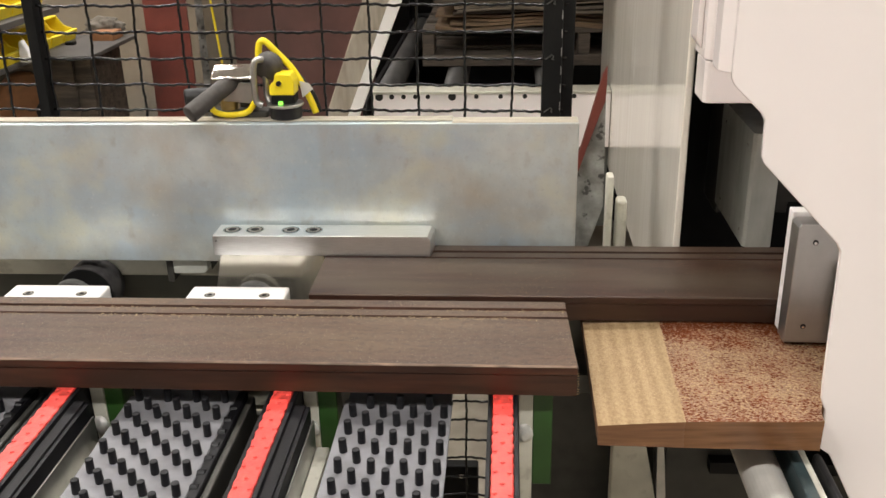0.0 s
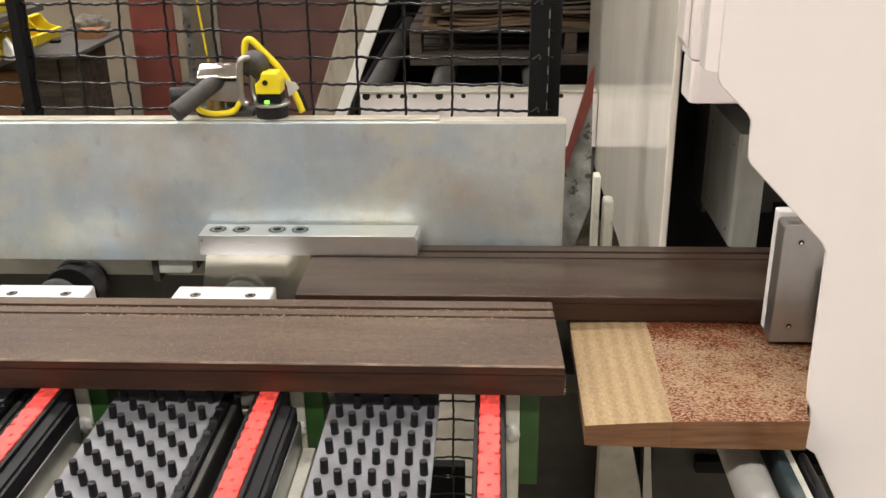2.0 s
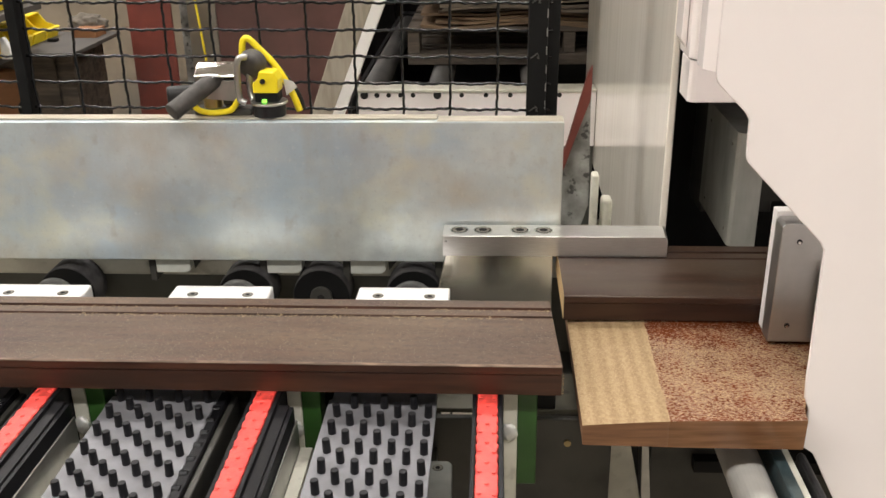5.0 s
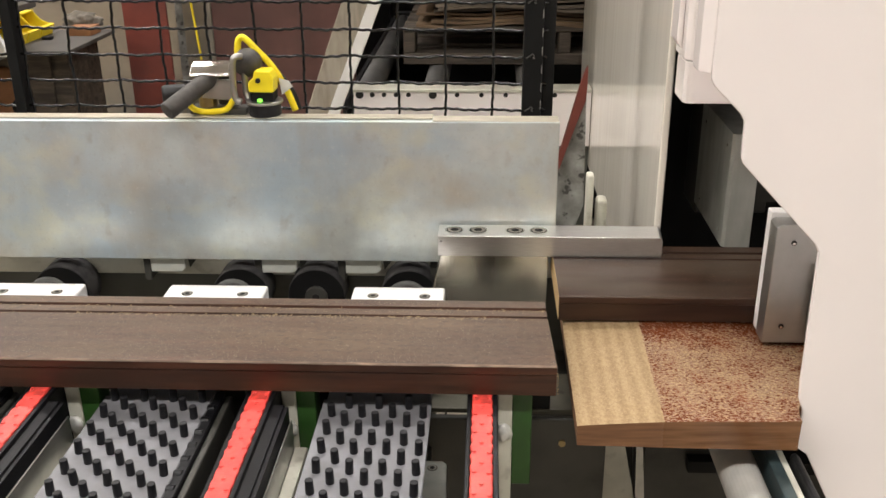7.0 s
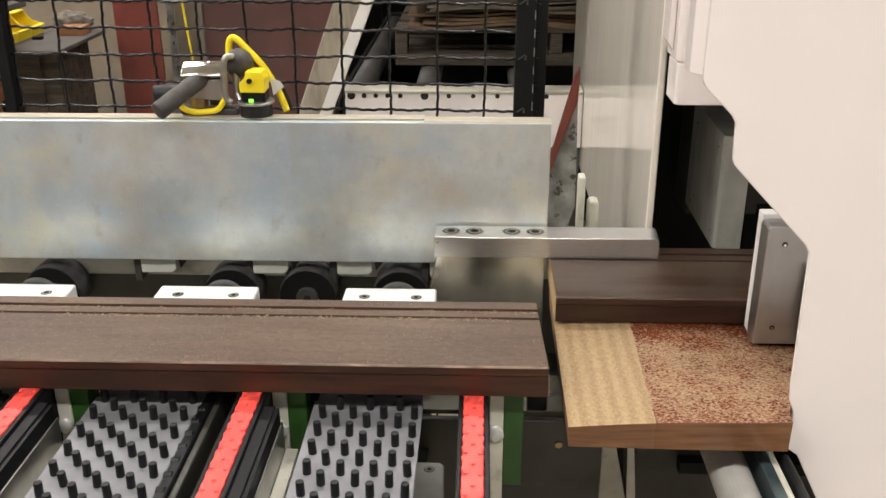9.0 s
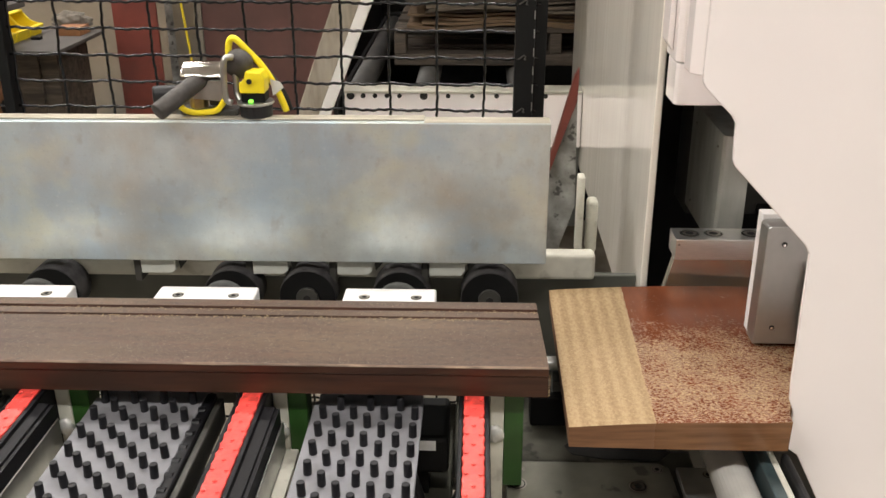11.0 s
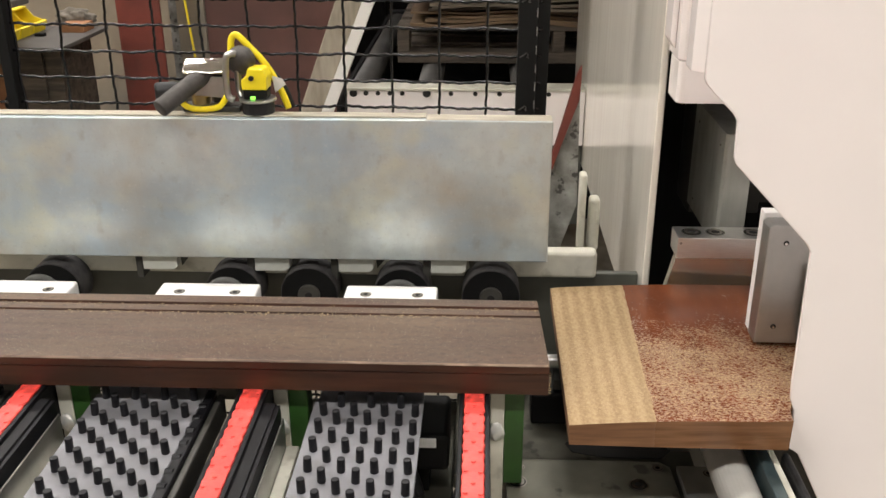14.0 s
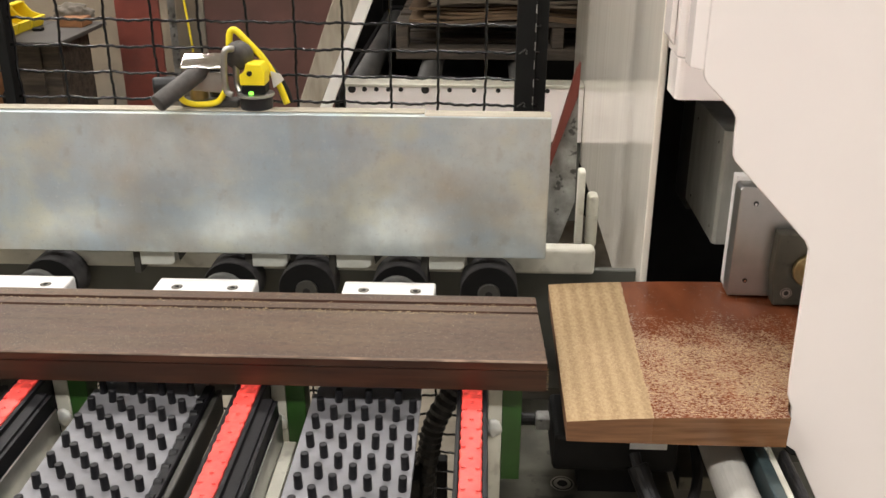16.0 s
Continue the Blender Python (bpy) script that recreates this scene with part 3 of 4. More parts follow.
part("cover_sheet", prism(outline, "y", 0.0, 0.005, 0.0012, 2), M["cream"], cover)
part("edge_return", prism([(0.1985, 0.013), (0.2083, -0.0002), (0.2083, 0.005), (0.203, 0.040), (0.1985, 0.040)], "z", 0.3605, 1.1, 0.0012, 2), M["cream"], cover, "folded edge of the cover")

hood = thing("inner_hood", (0.2515, -0.05, 0.253), "cream rounded hood hanging beside the cover", "machine hood")
part("lower_hood", prism([(0.0, 0.060), (0.0, 0.008), (0.003, 0.002), (0.009, 0.0), (0.30, 0.0), (0.30, 0.060)], "z", 0.0, 0.0535, 0.0012, 2), M["cream"], hood)
part("upper_hood", prism([(-0.001, 0.074), (-0.001, 0.012), (0.004, 0.003), (0.013, -0.001), (0.30, -0.001), (0.30, 0.074)], "z", 0.0550, 0.40, 0.0016, 2), M["cream"], hood)
part("hood_lip", prism([(-0.0060, 0.40), (-0.0090, 0.076), (-0.0015, 0.064), (-0.0015, 0.40)], "y", 0.030, 0.072, 0.001, 1), M["cream"], hood, "flared lip of the hood")
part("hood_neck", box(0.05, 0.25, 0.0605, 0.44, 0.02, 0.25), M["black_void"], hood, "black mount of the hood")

rear_block = thing("rear_stop_block", (0.3465, 0.045, 0.0134), "dull ground-steel stop block with screws", "stop block")
part("block_body", prism([(0.0, 0.20), (0.0, 0.005), (0.0045, 0.0), (0.0405, 0.0), (0.0405, 0.20)], "z", 0.0, 0.1725, 0.0006, 1), M["rear_steel"], rear_block)
part("rear_mount", box(0.003, 0.12, 0.2005, 0.30, -0.02, 0.165, 0.002), M["dark_steel"], rear_block)
for sy, sz in ((0.0245, 0.150), (0.165, 0.147), (0.0245, 0.020), (0.159, 0.020)):
    part("screw", cyl((-0.0014, sy, sz), (0.004, sy, sz), 0.0024, 12), M["chrome"], rear_block)
part("block_arm", box(0.0410, 0.60, 0.06, 0.16, 0.05, 0.12), M["dark_steel"], rear_block)

# ---- side press pad, moved by its cylinder rod ----
pad = thing("press_pad", (0.335, -0.228, 0.002), "ground-steel press pad faced with white plastic", "press pad")
part("steel_plate", prism([(0.0, 0.0), (0.13, 0.0), (0.13, 0.153), (0.004, 0.153), (0.0, 0.149)], "y", 0.0, 0.028, 0.0012, 2), M["pad_steel"], pad)
part("plastic_face", box(0.001, 0.13, 0.0285, 0.046, 0.001, 0.1585, 0.0015), M["white_pe"], pad, "white plastic facing")
for sx, sz in ((0.0215, 0.131), (0.0205, 0.0225)):
    s = part("screw_hole", cyl((sx, -0.0008, sz), (sx, 0.004, sz), 0.0032, 16), M["hole"], pad)
    part("screw_rim", cyl((sx, -0.0012, sz - 0.0008), (sx, 0.003, sz - 0.0008), 0.0018, 12), M["chrome"], s)
clevis = part("clevis", prism([(0.054, -0.003), (0.125, -0.003), (0.125, 0.098), (0.050, 0.098), (0.048, 0.04)], "y", -0.022, -0.0008, 0.002, 2), M["carriage"], pad, "black steel clevis")
socket_screw((0.0690, -0.0222, 0.0155), 0.0065, clevis, (0, -1, 0))
part("rod_ring", cyl((0.093, -0.031, 0.050), (0.093, -0.0225, 0.050), 0.022, 28, bevel=0.002), M["brass"], pad, "worn brass ring")
part("rod", cyl((0.093, -0.118, 0.050), (0.093, -0.0315, 0.050), 0.0135, 24), M["chrome"], pad, "bright cylinder rod")

# ---- work pieces ----
def sash_profile(depth, height):
    """Cross-section (y, z) of the stained rail: two narrow grooves near the back edge, a fine step on the front."""
    g = depth - 0.047
    h = height
    return [(0.0, 0.0), (0.0, h * 0.69), (-0.0014, h * 0.72), (-0.0014, h - 0.0016), (0.0004, h), (g, h), (g + 0.0006, h - 0.0042), (g + 0.0040, h - 0.0042),
            (g + 0.0056, h), (g + 0.0210, h), (g + 0.0217, h - 0.004), (g + 0.0252, h - 0.004), (g + 0.0266, h + 0.0008),
            (depth - 0.0015, h + 0.0008), (depth, h - 0.0006), (depth, 0.0)]


rail_a = thing("stained_rail", (0.0785, -0.353, -0.0012), "long dark-stained wooden rail with grooved edge, dusted", "wooden rail")
bm = prism(sash_profile(0.1600, 0.0376), "x", -1.3, 0.0)
for v in bm.verts:
    if v.co.x > -0.1:
        v.co.x -= 0.035 * v.co.y
part("rail_body", bm, M["stain"], rail_a)
# thin strip along the chamfer, its bright line put into the colour
part("edge_glint", prism([(-0.0016, 0.0360), (-0.0006, 0.0373), (0.0006, 0.0379), (0.0006, 0.0372), (-0.0010, 0.0356)], "x", -1.299, -0.0005), M["edge_glint"], rail_a, "pale strip painted as the front edge's highlight")
random.seed(5)
for k in range(9):
    z = 0.003 + 0.0032 * k
    y = -0.0008 + random.uniform(-0.0006, 0.0006)
    a = random.uniform(-0.4, 0.4)
    part("splinter", tube([(0.0002, y, z), (0.0012 + random.random() * 0.0012, y - 0.0006, z + 0.001 * a), (0.0016, y - 0.001, z + 0.0016)], 0.0002, 4), M["endgrain"], rail_a)

# sawdust caught in the two grooves
random.seed(21)
dust = bmesh.new()
for k in range(2600):
    x = -random.random() ** 1.25 * 0.95 - 0.002
    groove = random.choice((0.1155, 0.1155, 0.1365, 0.1100, 0.1325))
    on_top = groove in (0.1100, 0.1325)
    c = Vector((x - 0.035 * groove, groove + random.uniform(-0.0016, 0.0018), 0.0379 if on_top else random.uniform(0.0340, 0.0370)))
    if noise.noise(Vector((x * 14, groove * 40, 0.0))) < -0.3:
        continue
    size = random.uniform(0.0006, 0.0019) * (0.7 if on_top else 1.0)
    vs = [dust.verts.new(c + size * Vector((random.uniform(-1.3, 1.3), random.uniform(-0.8, 0.8), random.uniform(-0.6, 0.6)))) for _ in range(4)]
    for q in ((0, 1, 2), (0, 1, 3), (0, 2, 3), (1, 2, 3)):
        dust.faces.new([vs[i] for i in q])
tagged(part("groove_sawdust", dust, M["sawdust"], rail_a), kind="stuff")

rail_b = thing("stained_rail", (-0.255, -0.174, 0.0015), "dark-stained wooden rail held by the gripper", "wooden rail")
bm = prism(sash_profile(0.165, 0.0345), "x", 0.0004, 1.05)
part("rail_body", bm, M["stain_clean"], rail_b)
part("raw_end", prism([(0.001, 0.0006), (0.001, 0.0325), (0.163, 0.0325), (0.163, 0.0006)], "x", -0.0001, 0.0003), M["endgrain"], rail_b, "raw pale end grain")



support = thing("oak_support_block", (0.097, -0.4106, -0.0005), "oak board, half stained red-brown, strewn with sawdust", "wooden block")
bm = bmesh.new()
NX, NY = 24, 60
cols = {}
for i in range(NX + 1):
    for j in range(NY + 1):
        u, w = i / NX, j / NY
        step = min(1, max(0, (w - 0.116) / 0.03))
        x = u * (0.2350 + 0.011 * min(1, w / 0.116) ** 2 + 0.08 * step * step * (3 - 2 * step)) + 0.002 * w
        y = 0.0106 * u * (1 - w) + w * (0.342 + 0.02 * u) - 0.001 * math.sin(math.pi * u) * (1 - w)
        crown = 0.0030 * math.sin(math.pi * min(1, u * 1.15)) + max(0, 1 - w / 0.3) * (0.0025 + 0.004 * u)
        if w == 0 or u == 0 or u == 1:
            crown -= 0.0008
        cols[i, j, 1] = bm.verts.new((x, y, crown - 0.003))
        cols[i, j, 0] = bm.verts.new((x + 0.001 * (1 - u), y + 0.001 * (1 - w), -0.026 - 0.0085 * u))
for i in range(NX):
    for j in range(NY):
        for s in (0, 1):
            bm.faces.new([cols[i + a, j + b, s] for a, b in ((0, 0), (1, 0), (1, 1), (0, 1))])
for i in range(NX):
    for j in (0, NY):
        bm.faces.new((cols[i, j, 0], cols[i + 1, j, 0], cols[i + 1, j, 1], cols[i, j, 1]))
for j in range(NY):
    for i in (0, NX):
        bm.faces.new((cols[i, j, 0], cols[i, j + 1, 0], cols[i, j + 1, 1], cols[i, j, 1]))
part("board", bm, M["block"], support)

# ---- gripper ----
GX = -0.415
gripper = thing("gripper", (GX, -0.051, 0.0365), "milled aluminium gripper jaw with four socket screws", "gripper")
jaw = part("upper_jaw", prism([(0.0, 0.0), (0.3125, 0.0), (0.3125, 0.0245), (0.3085, 0.0295), (0.0, 0.0295)], "y", 0.0, 0.0445, 0.0004, 1), M["aluminium"], gripper)
for v in jaw.data.vertices:
    if v.co.x > 0.30 and v.co.y < 0.02:
        v.co.x -= 0.006 * (0.02 - v.co.y) / 0.02 * 0.6
for sx in (0.0225, 0.0555, 0.1075, 0.1405):
    socket_screw((sx, 0.0235, 0.0295), 0.0115, jaw, rim_of="chrome")
part("jaw_plate", prism([(0.004, -0.0005), (0.154, -0.0005), (0.154, -0.16), (-0.030, -0.16)], "y", 0.016, 0.032, 0.0008, 1), M["polished"], gripper, "polished steel face under the jaw")
part("jaw_pin", cyl((0.0045, -0.0006, 0.022), (0.0045, 0.003, 0.022), 0.0018, 10), M["steel"], gripper)
part("jaw_stem", box(0.03, 0.13, 0.0325, 0.045, -0.16, -0.0005), M["dark_steel"], gripper)


# ---- carriage under the work line: runs with the gripper ----
carriage = thing("gripper_carriage", (-0.415, -0.2, -0.15), "dark steel gripper carriage with drilled plates and motor", "machine carriage")
part("deck", box(-0.30, 0.0, -0.10, 0.14, -0.02, 0.0, 0.002), M["carriage"], carriage)
part("deck_slot", prism([(-0.158, -0.030), (-0.150, -0.048), (-0.11, -0.058), (-0.04, -0.058), (-0.02, -0.035), (-0.06, -0.016), (-0.145, -0.014)], "z", 0.0002, 0.0010), M["hole"], carriage)
raised = part("raised_plate", prism([(-0.235, -0.20), (-0.040, -0.20), (-0.030, -0.185), (-0.034, -0.085), (-0.046, -0.074), (-0.235, -0.074)], "z", -0.012, 0.008, 0.0015, 2), M["raised"], carriage, "paler worn steel plate")
for hx, hy, hr in ((-0.078, -0.122, 0.0095), (-0.050, -0.088, 0.006), (-0.222, -0.121, 0.010), (-0.218, -0.092, 0.005)):
    socket_screw((hx, hy, 0.008), hr, raised)
front = part("front_plate", box(-0.028, 0.222, -0.040, -0.030, -0.35, 0.044, 0.002), M["dark_steel"], carriage, "dark grey front plate")
part("plate_screw", cyl((0.166, -0.043, 0.010), (0.166, -0.0395, 0.010), 0.0045, 14), M["brass"], front)
part("plate_shelf", box(-0.028, 0.222, -0.0295, 0.06, 0.045, 0.052, 0.001), M["carriage"], carriage)
part("notch", box(0.125, 0.15, -0.0292, -0.012, 0.0525, 0.074, 0.001), M["black_void"], carriage)
bracket = part("bracket", prism([(-0.03, -0.20), (0.026, -0.20), (0.022, -0.104), (0.017, -0.098), (-0.03, -0.098)], "z", 0.012, 0.020, 0.001, 1), M["steel"], carriage, "bare steel corner bracket")
socket_screw((0.005, -0.113, 0.020), 0.006, bracket)
part("bracket_rib", box(-0.03, -0.022, -0.20, -0.10, -0.012, 0.0118), M["dark_steel"], carriage)
motor = part("motor", box(-0.455, -0.305, -0.105, -0.01, 0.008, 0.060, 0.006, 2), M["black_void"], carriage, "black drive motor")
part("motor_foot", box(-0.42, -0.33, -0.09, -0.02, -0.0318, 0.0078), M["black_void"], motor)
part("motor_label", box(-0.364, -0.320, -0.1062, -0.1052, 0.043, 0.056), M["label_white"], motor, "white type label")
part("guide_rod", cyl((-0.20, 0.03, 0.088), (-0.13, 0.03, 0.088), 0.009, 18), M["steel"], carriage)
part("guide_nut", cyl((-0.172, 0.03, 0.060), (-0.150, 0.03, 0.060), 0.015, 6), M["dark_steel"], carriage)
part("guide_block", box(-0.20, -0.13, 0.015, 0.05, 0.0005, 0.045, 0.003), M["black_void"], carriage)
part("sensor", box(-0.472, -0.450, -0.046, -0.024, 0.026, 0.042, 0.002), M["dirty_grey"], carriage)
part("sensor_plug", cyl((-0.497, -0.033, 0.034), (-0.4725, -0.033, 0.034), 0.008, 14), M["rubber"], carriage)
part("sensor_cable", tube(curve([(-0.496, -0.033, 0.034), (-0.512, -0.025, 0.042), (-0.54, 0.01, 0.055), (-0.60, 0.05, 0.05)]), 0.0042), M["rubber"], carriage)
part("spare_cable", tube(curve([(-0.47, 0.03, 0.05), (-0.49, 0.03, 0.085), (-0.53, 0.04, 0.10), (-0.58, 0.08, 0.06)]), 0.0042), M["rubber"], carriage)
part("motor_cable", tube(curve([(-0.36, -0.117, 0.045), (-0.352, -0.145, 0.02), (-0.335, -0.165, -0.004), (-0.305, -0.160, -0.006), (-0.285, -0.125, 0.016), (-0.283, -0.07, 0.045)]), 0.0065, 10), M["rubber"], carriage)
part("plug", cyl((-0.357, -0.125, 0.034), (-0.342, -0.15, 0.002), 0.0125, 14, bevel=0.002), M["rubber"], carriage)
part("second_deck", box(-0.545, -0.301, -0.21, 0.12, -0.06, -0.032, 0.002), M["carriage"], carriage)
for hx, hy in ((-0.438, -0.077), (-0.335, -0.19)):
    socket_screw((hx, hy, -0.032), 0.013, carriage)
# corrugated hose, ring by ring
hose = curve([(-0.634, 0.09, -0.30), (-0.628, 0.095, -0.20), (-0.617, 0.10, -0.12), (-0.606, 0.105, -0.065), (-0.575, 0.115, -0.01), (-0.54, 0.13, 0.02)], 10)
bm = bmesh.new()
rings = []
for i, p in enumerate(hose):
    d = (hose[min(i + 1, len(hose) - 1)] - hose[max(i - 1, 0)]).normalized()
    side = d.cross(Vector((0.1, 0.9, 0.2))).normalized()
    up = side.cross(d)
    r = 0.0175 if i % 2 else 0.0150
    rings.append([bm.verts.new(p + r * (math.cos(a) * side + math.sin(a) * up)) for a in (2 * math.pi * k / 14 for k in range(14))])
for a, b in zip(rings, rings[1:]):
    for k in range(14):
        bm.faces.new((a[k], a[(k + 1) % 14], b[(k + 1) % 14], b[k]))
part("hose", bm, M["rubber"], carriage, "black corrugated hose")
part("hose_clip", box(-0.672, -0.625, 0.05, 0.09, -0.20, -0.13, 0.004), M["black_void"], carriage)

# ---- fixed frame under the oak block ----
stand = thing("block_stand", (0, 0, 0), "cream and grey steel stand under the oak block", "machine stand")
part("cream_leg", prism([(0.163, -0.20), (0.197, -0.20), (0.232, -0.368), (0.245, -0.9), (0.163, -0.9)], "y", -0.05, -0.02, 0.001, 1), M["cream_dull"], stand, "cream painted leg")
part("web", prism([(0.225, -0.20), (0.232, -0.20), (0.247, -0.37), (0.26, -0.9), (0.246, -0.9), (0.233, -0.37)], "y", -0.055, -0.02), M["steel"], stand)
part("dark_web", box(0.2475, 0.42, -0.03, -0.01, -0.9, -0.20), M["dark_steel"], stand)
part("round_guard", cyl((0.283, -0.23, -0.085), (0.283, -0.75, -0.085), 0.022, 32), M["guard"], stand, "dull grey round guide tube")
part("teal_rail", box(0.3085, 0.3220, -0.75, -0.22, -0.10, -0.058, 0.002), M["dark_teal"], stand, "dark teal scratched rail")
part("pale_rail", box(0.3225, 0.3310, -0.75, -0.22, -0.105, -0.062, 0.002), M["cream_dull"], stand)
part("black_seal", box(0.3345, 0.3440, -0.75, -0.372, -0.11, -0.055, 0.005, 3), M["rubber"], stand, "black rubber edge seal")
part("cross_bar", box(0.10, 0.42, -0.019, 0.05, -0.199, -0.17), M["dark_steel"], stand)

# ---- transfer belts ----
def belt_lane(x, y0=-0.95, y1=-0.20):
    """One red belt on its black rail with steel angle, cream post and green post."""
    t = thing("belt_conveyor", (x, 0, 0), "red ribbed transfer belt on black rail", "belt conveyor", "red transfer belts")
    bm = bmesh.new()
    n = 22
    step = (y1 - y0) / n
    rows = []
    for i in range(n * 6 + 1):
        y = y0 + i * step / 6
        w = 0.0109 + 0.0008 * math.sin(i * math.pi / 1.5) + 0.0003 * math.sin(i * 2.3)
        rows.append([bm.verts.new(p) for p in ((-w, y, -0.0022), (-w + 0.0012, y, -0.0014), (w - 0.0012, y, -0.0014), (w, y, -0.0022), (w, y, -0.0075), (-w, y, -0.0075))])
    for p, q in zip(rows, rows[1:]):
        for k in range(6):
            bm.faces.new((p[k], p[(k + 1) % 6], q[(k + 1) % 6], q[k]))
    belt = part("belt", bm, M["red"], t)
    # low round nubs in three staggered rows, each with its shading painted as a dark patch
    for name, material, rise, radius, back in (("nub", M["red"], 0.0016, 0.0027, 0.0), ("nub_shade", M["red_dark"], 0.00015, 0.0021, -0.0032)):
        nib = bmesh.new()
        for i in range(n):
            for sx, dy in ((0.0072, 0.0), (0.0, 0.5), (-0.0074, 0.06)):
                c = Vector((sx + random.uniform(-0.0004, 0.0004), y0 + (i + 0.3 + dy) * step + back, -0.0014))
                ring = [nib.verts.new(c + radius * Vector((math.cos(a), 0.8 * math.sin(a) * (0.45 if back else 1), 0))) for a in (math.pi * k / 4 for k in range(8))]
                mid = [nib.verts.new(c + Vector((0.6 * (v.co.x - c.x), 0.6 * (v.co.y - c.y), rise * 0.8))) for v in ring]
                for k in range(8):
                    nib.faces.new((ring[k], ring[(k + 1) % 8], mid[(k + 1) % 8], mid[k]))
                nib.faces.new(mid)
        tagged(part(name, nib, material, belt), kind="stuff")
    part("left_guide", box(-0.0165, -0.0116, y0, y1, -0.045, -0.004, 0.001), M["rail_black"], t)
    part("right_guide", prism([(0.0118, -0.003), (0.0160, -0.003), (0.0170, -0.006), (0.0170, -0.045), (0.0118, -0.045)], "y", y0, y1), M["rail_black"], t)
    part("under_beam", box(-0.0165, 0.0170, y0, y1, -0.085, -0.0455), M["black_void"], t)
    if x < -0.1:
        part("outer_guide", prism([(0.0172, -0.007), (0.029, -0.007), (0.030, -0.0095), (0.034, -0.0095), (0.034, -0.085), (0.0172, -0.085)], "y", y0, -0.372), M["rail_black"], t)
        part("side_angle", box(0.0350, 0.0372, y0, -0.372, -0.095, -0.026, 0.0008, 1), M["steel"], t, "bare steel side angle")
        part("cream_rail", box(0.0378, 0.052, y0, -0.372, -0.13, -0.062, 0.0008, 1), M["cream_dull"], t, "cream painted side rail")
    # posts under the board
    a, b, c = (0.0177, 0.034, 0.0565)
    post = part("cream_post", box(a, b, -0.335, -0.305, -0.36, -0.003, 0.001, 1), M["cream_dull"], t)
    part("green_post", box(b + 0.0003, c, -0.334, -0.305, -0.135, -0.003, 0.001, 1), M["green"], t, "green painted plate")
    bm = bmesh.new()
    bmesh.ops.create_icosphere(bm, subdivisions=3, radius=0.0105)
    for v in bm.verts:
        v.co = Vector((v.co.x * 0.9, v.co.y * 0.5, v.co.z * 1.1)) * (1 + 0.25 * noise.noise(v.co * 260))
        v.co += Vector(((a + b) / 2 - 0.001, -0.336, -0.062))
    smooth(part("weld_bead", bm, M["weld"], post, "lumpy weld bead"))
    return t


random.seed(13)
for bx in (-0.5045, -0.251, -0.0027):
    belt_lane(bx)
belt_lane(-0.762)

# ---- peg trays ----
def peg_tray(x0, x1, x_first, y_first, notched=True):
    w = x1 - x0
    t = thing("peg_tray", (x0, -0.33, -0.025), "grey plastic tray with rows of black rubber pegs", "peg tray", "peg trays between the belts")
    part("tray_plate", box(0.0, w, -0.45, 0.0, -0.004, 0.0, 0.0008, 1), M["tray"], t)
    part("back_step", box(0.002, w - 0.002, 0.0005, 0.04, -0.012, -0.004, 0.0008, 1), M["tray"], t)
    if notched:
        side = part("side_profile", box(w + 0.001, w + 0.012, -0.45, 0.01, -0.018, 0.0015, 0.001, 1), M["rail_black"], t, "black notched side profile")
        for k in range(18):
            y = -0.44 + 0.0245 * k
            part("notch", cyl((w + 0.0015, y, -0.0035), (w + 0.0095, y, -0.0022), 0.0075, 12, 0.006), M["rail_black"], side)
        part("side_web", box(w + 0.0125, w + 0.020, -0.45, 0.01, -0.035, -0.004, 0.001, 1), M["dark_steel"], t)
    part("tray_support", box(0.02, w - 0.02, -0.45, 0.02, -0.06, -0.0045), M["black_void"], t)
    first = None
    count = 0
    for row in range(-1 if y_first > -0.04 else -2, 22):
        y = y_first - 0.01735 * row
        for k in range(4 if row % 2 == 0 else 3):
            px = x_first + 0.034 * k + (0.017 if row % 2 else 0.0)
            if first is None:
                bm = cyl((0, 0, 0), (0, 0, 0.0160), 0.0045, 14, 0.0042, bevel=0.0007)
                first = smooth(part("peg", bm, M["peg"], t))
                ob = first
            else:
                ob = new("peg", first.data)
                ob.parent = t
            ob.location = (px, y, 0.0)
            ob.rotation_euler = (radians(random.uniform(-3, 3)), radians(random.uniform(-3, 3)), 0)
            count += 1
    return t


random.seed(8)
for x0, x1, xf, yf in ((-0.185, -0.0605, 0.0145, -0.0335), (-0.4405, -0.3145, 0.0145, -0.0437), (-0.695, -0.5685, 0.0145, -0.0380)):
    peg_tray(x0, x1, xf, yf, x0 < -0.2)

# cross members and clutter under the belts
cm = thing("conveyor_cross_member", (0, 0, 0), "cream steel cross member under the belts", "cross member")
part("cross_beam", box(-1.2, 0.05, -0.60, -0.55, -0.30, -0.22, 0.003), M["cream_dull"], cm)
part("rear_beam", box(-1.2, -0.20, -0.34, -0.30, -0.22, -0.14, 0.003), M["dark_steel"], cm)
for jx in (-0.30, -0.545):
    j = thing("junction_box", (jx, -0.43, -0.12), "grey junction box between the belts", "junction box", "junction boxes")
    part("box_body", box(-0.014, 0.014, -0.02, 0.02, -0.05, 0.0, 0.003), M["cream_dull"], j)
    part("gland", cyl((0.0, -0.026, -0.02), (0.0, -0.0205, -0.02), 0.007, 14), M["black_void"], j)
    part("foot", box(-0.01, 0.01, -0.01, 0.01, -0.80, -0.0505), M["cream_dull"], j)
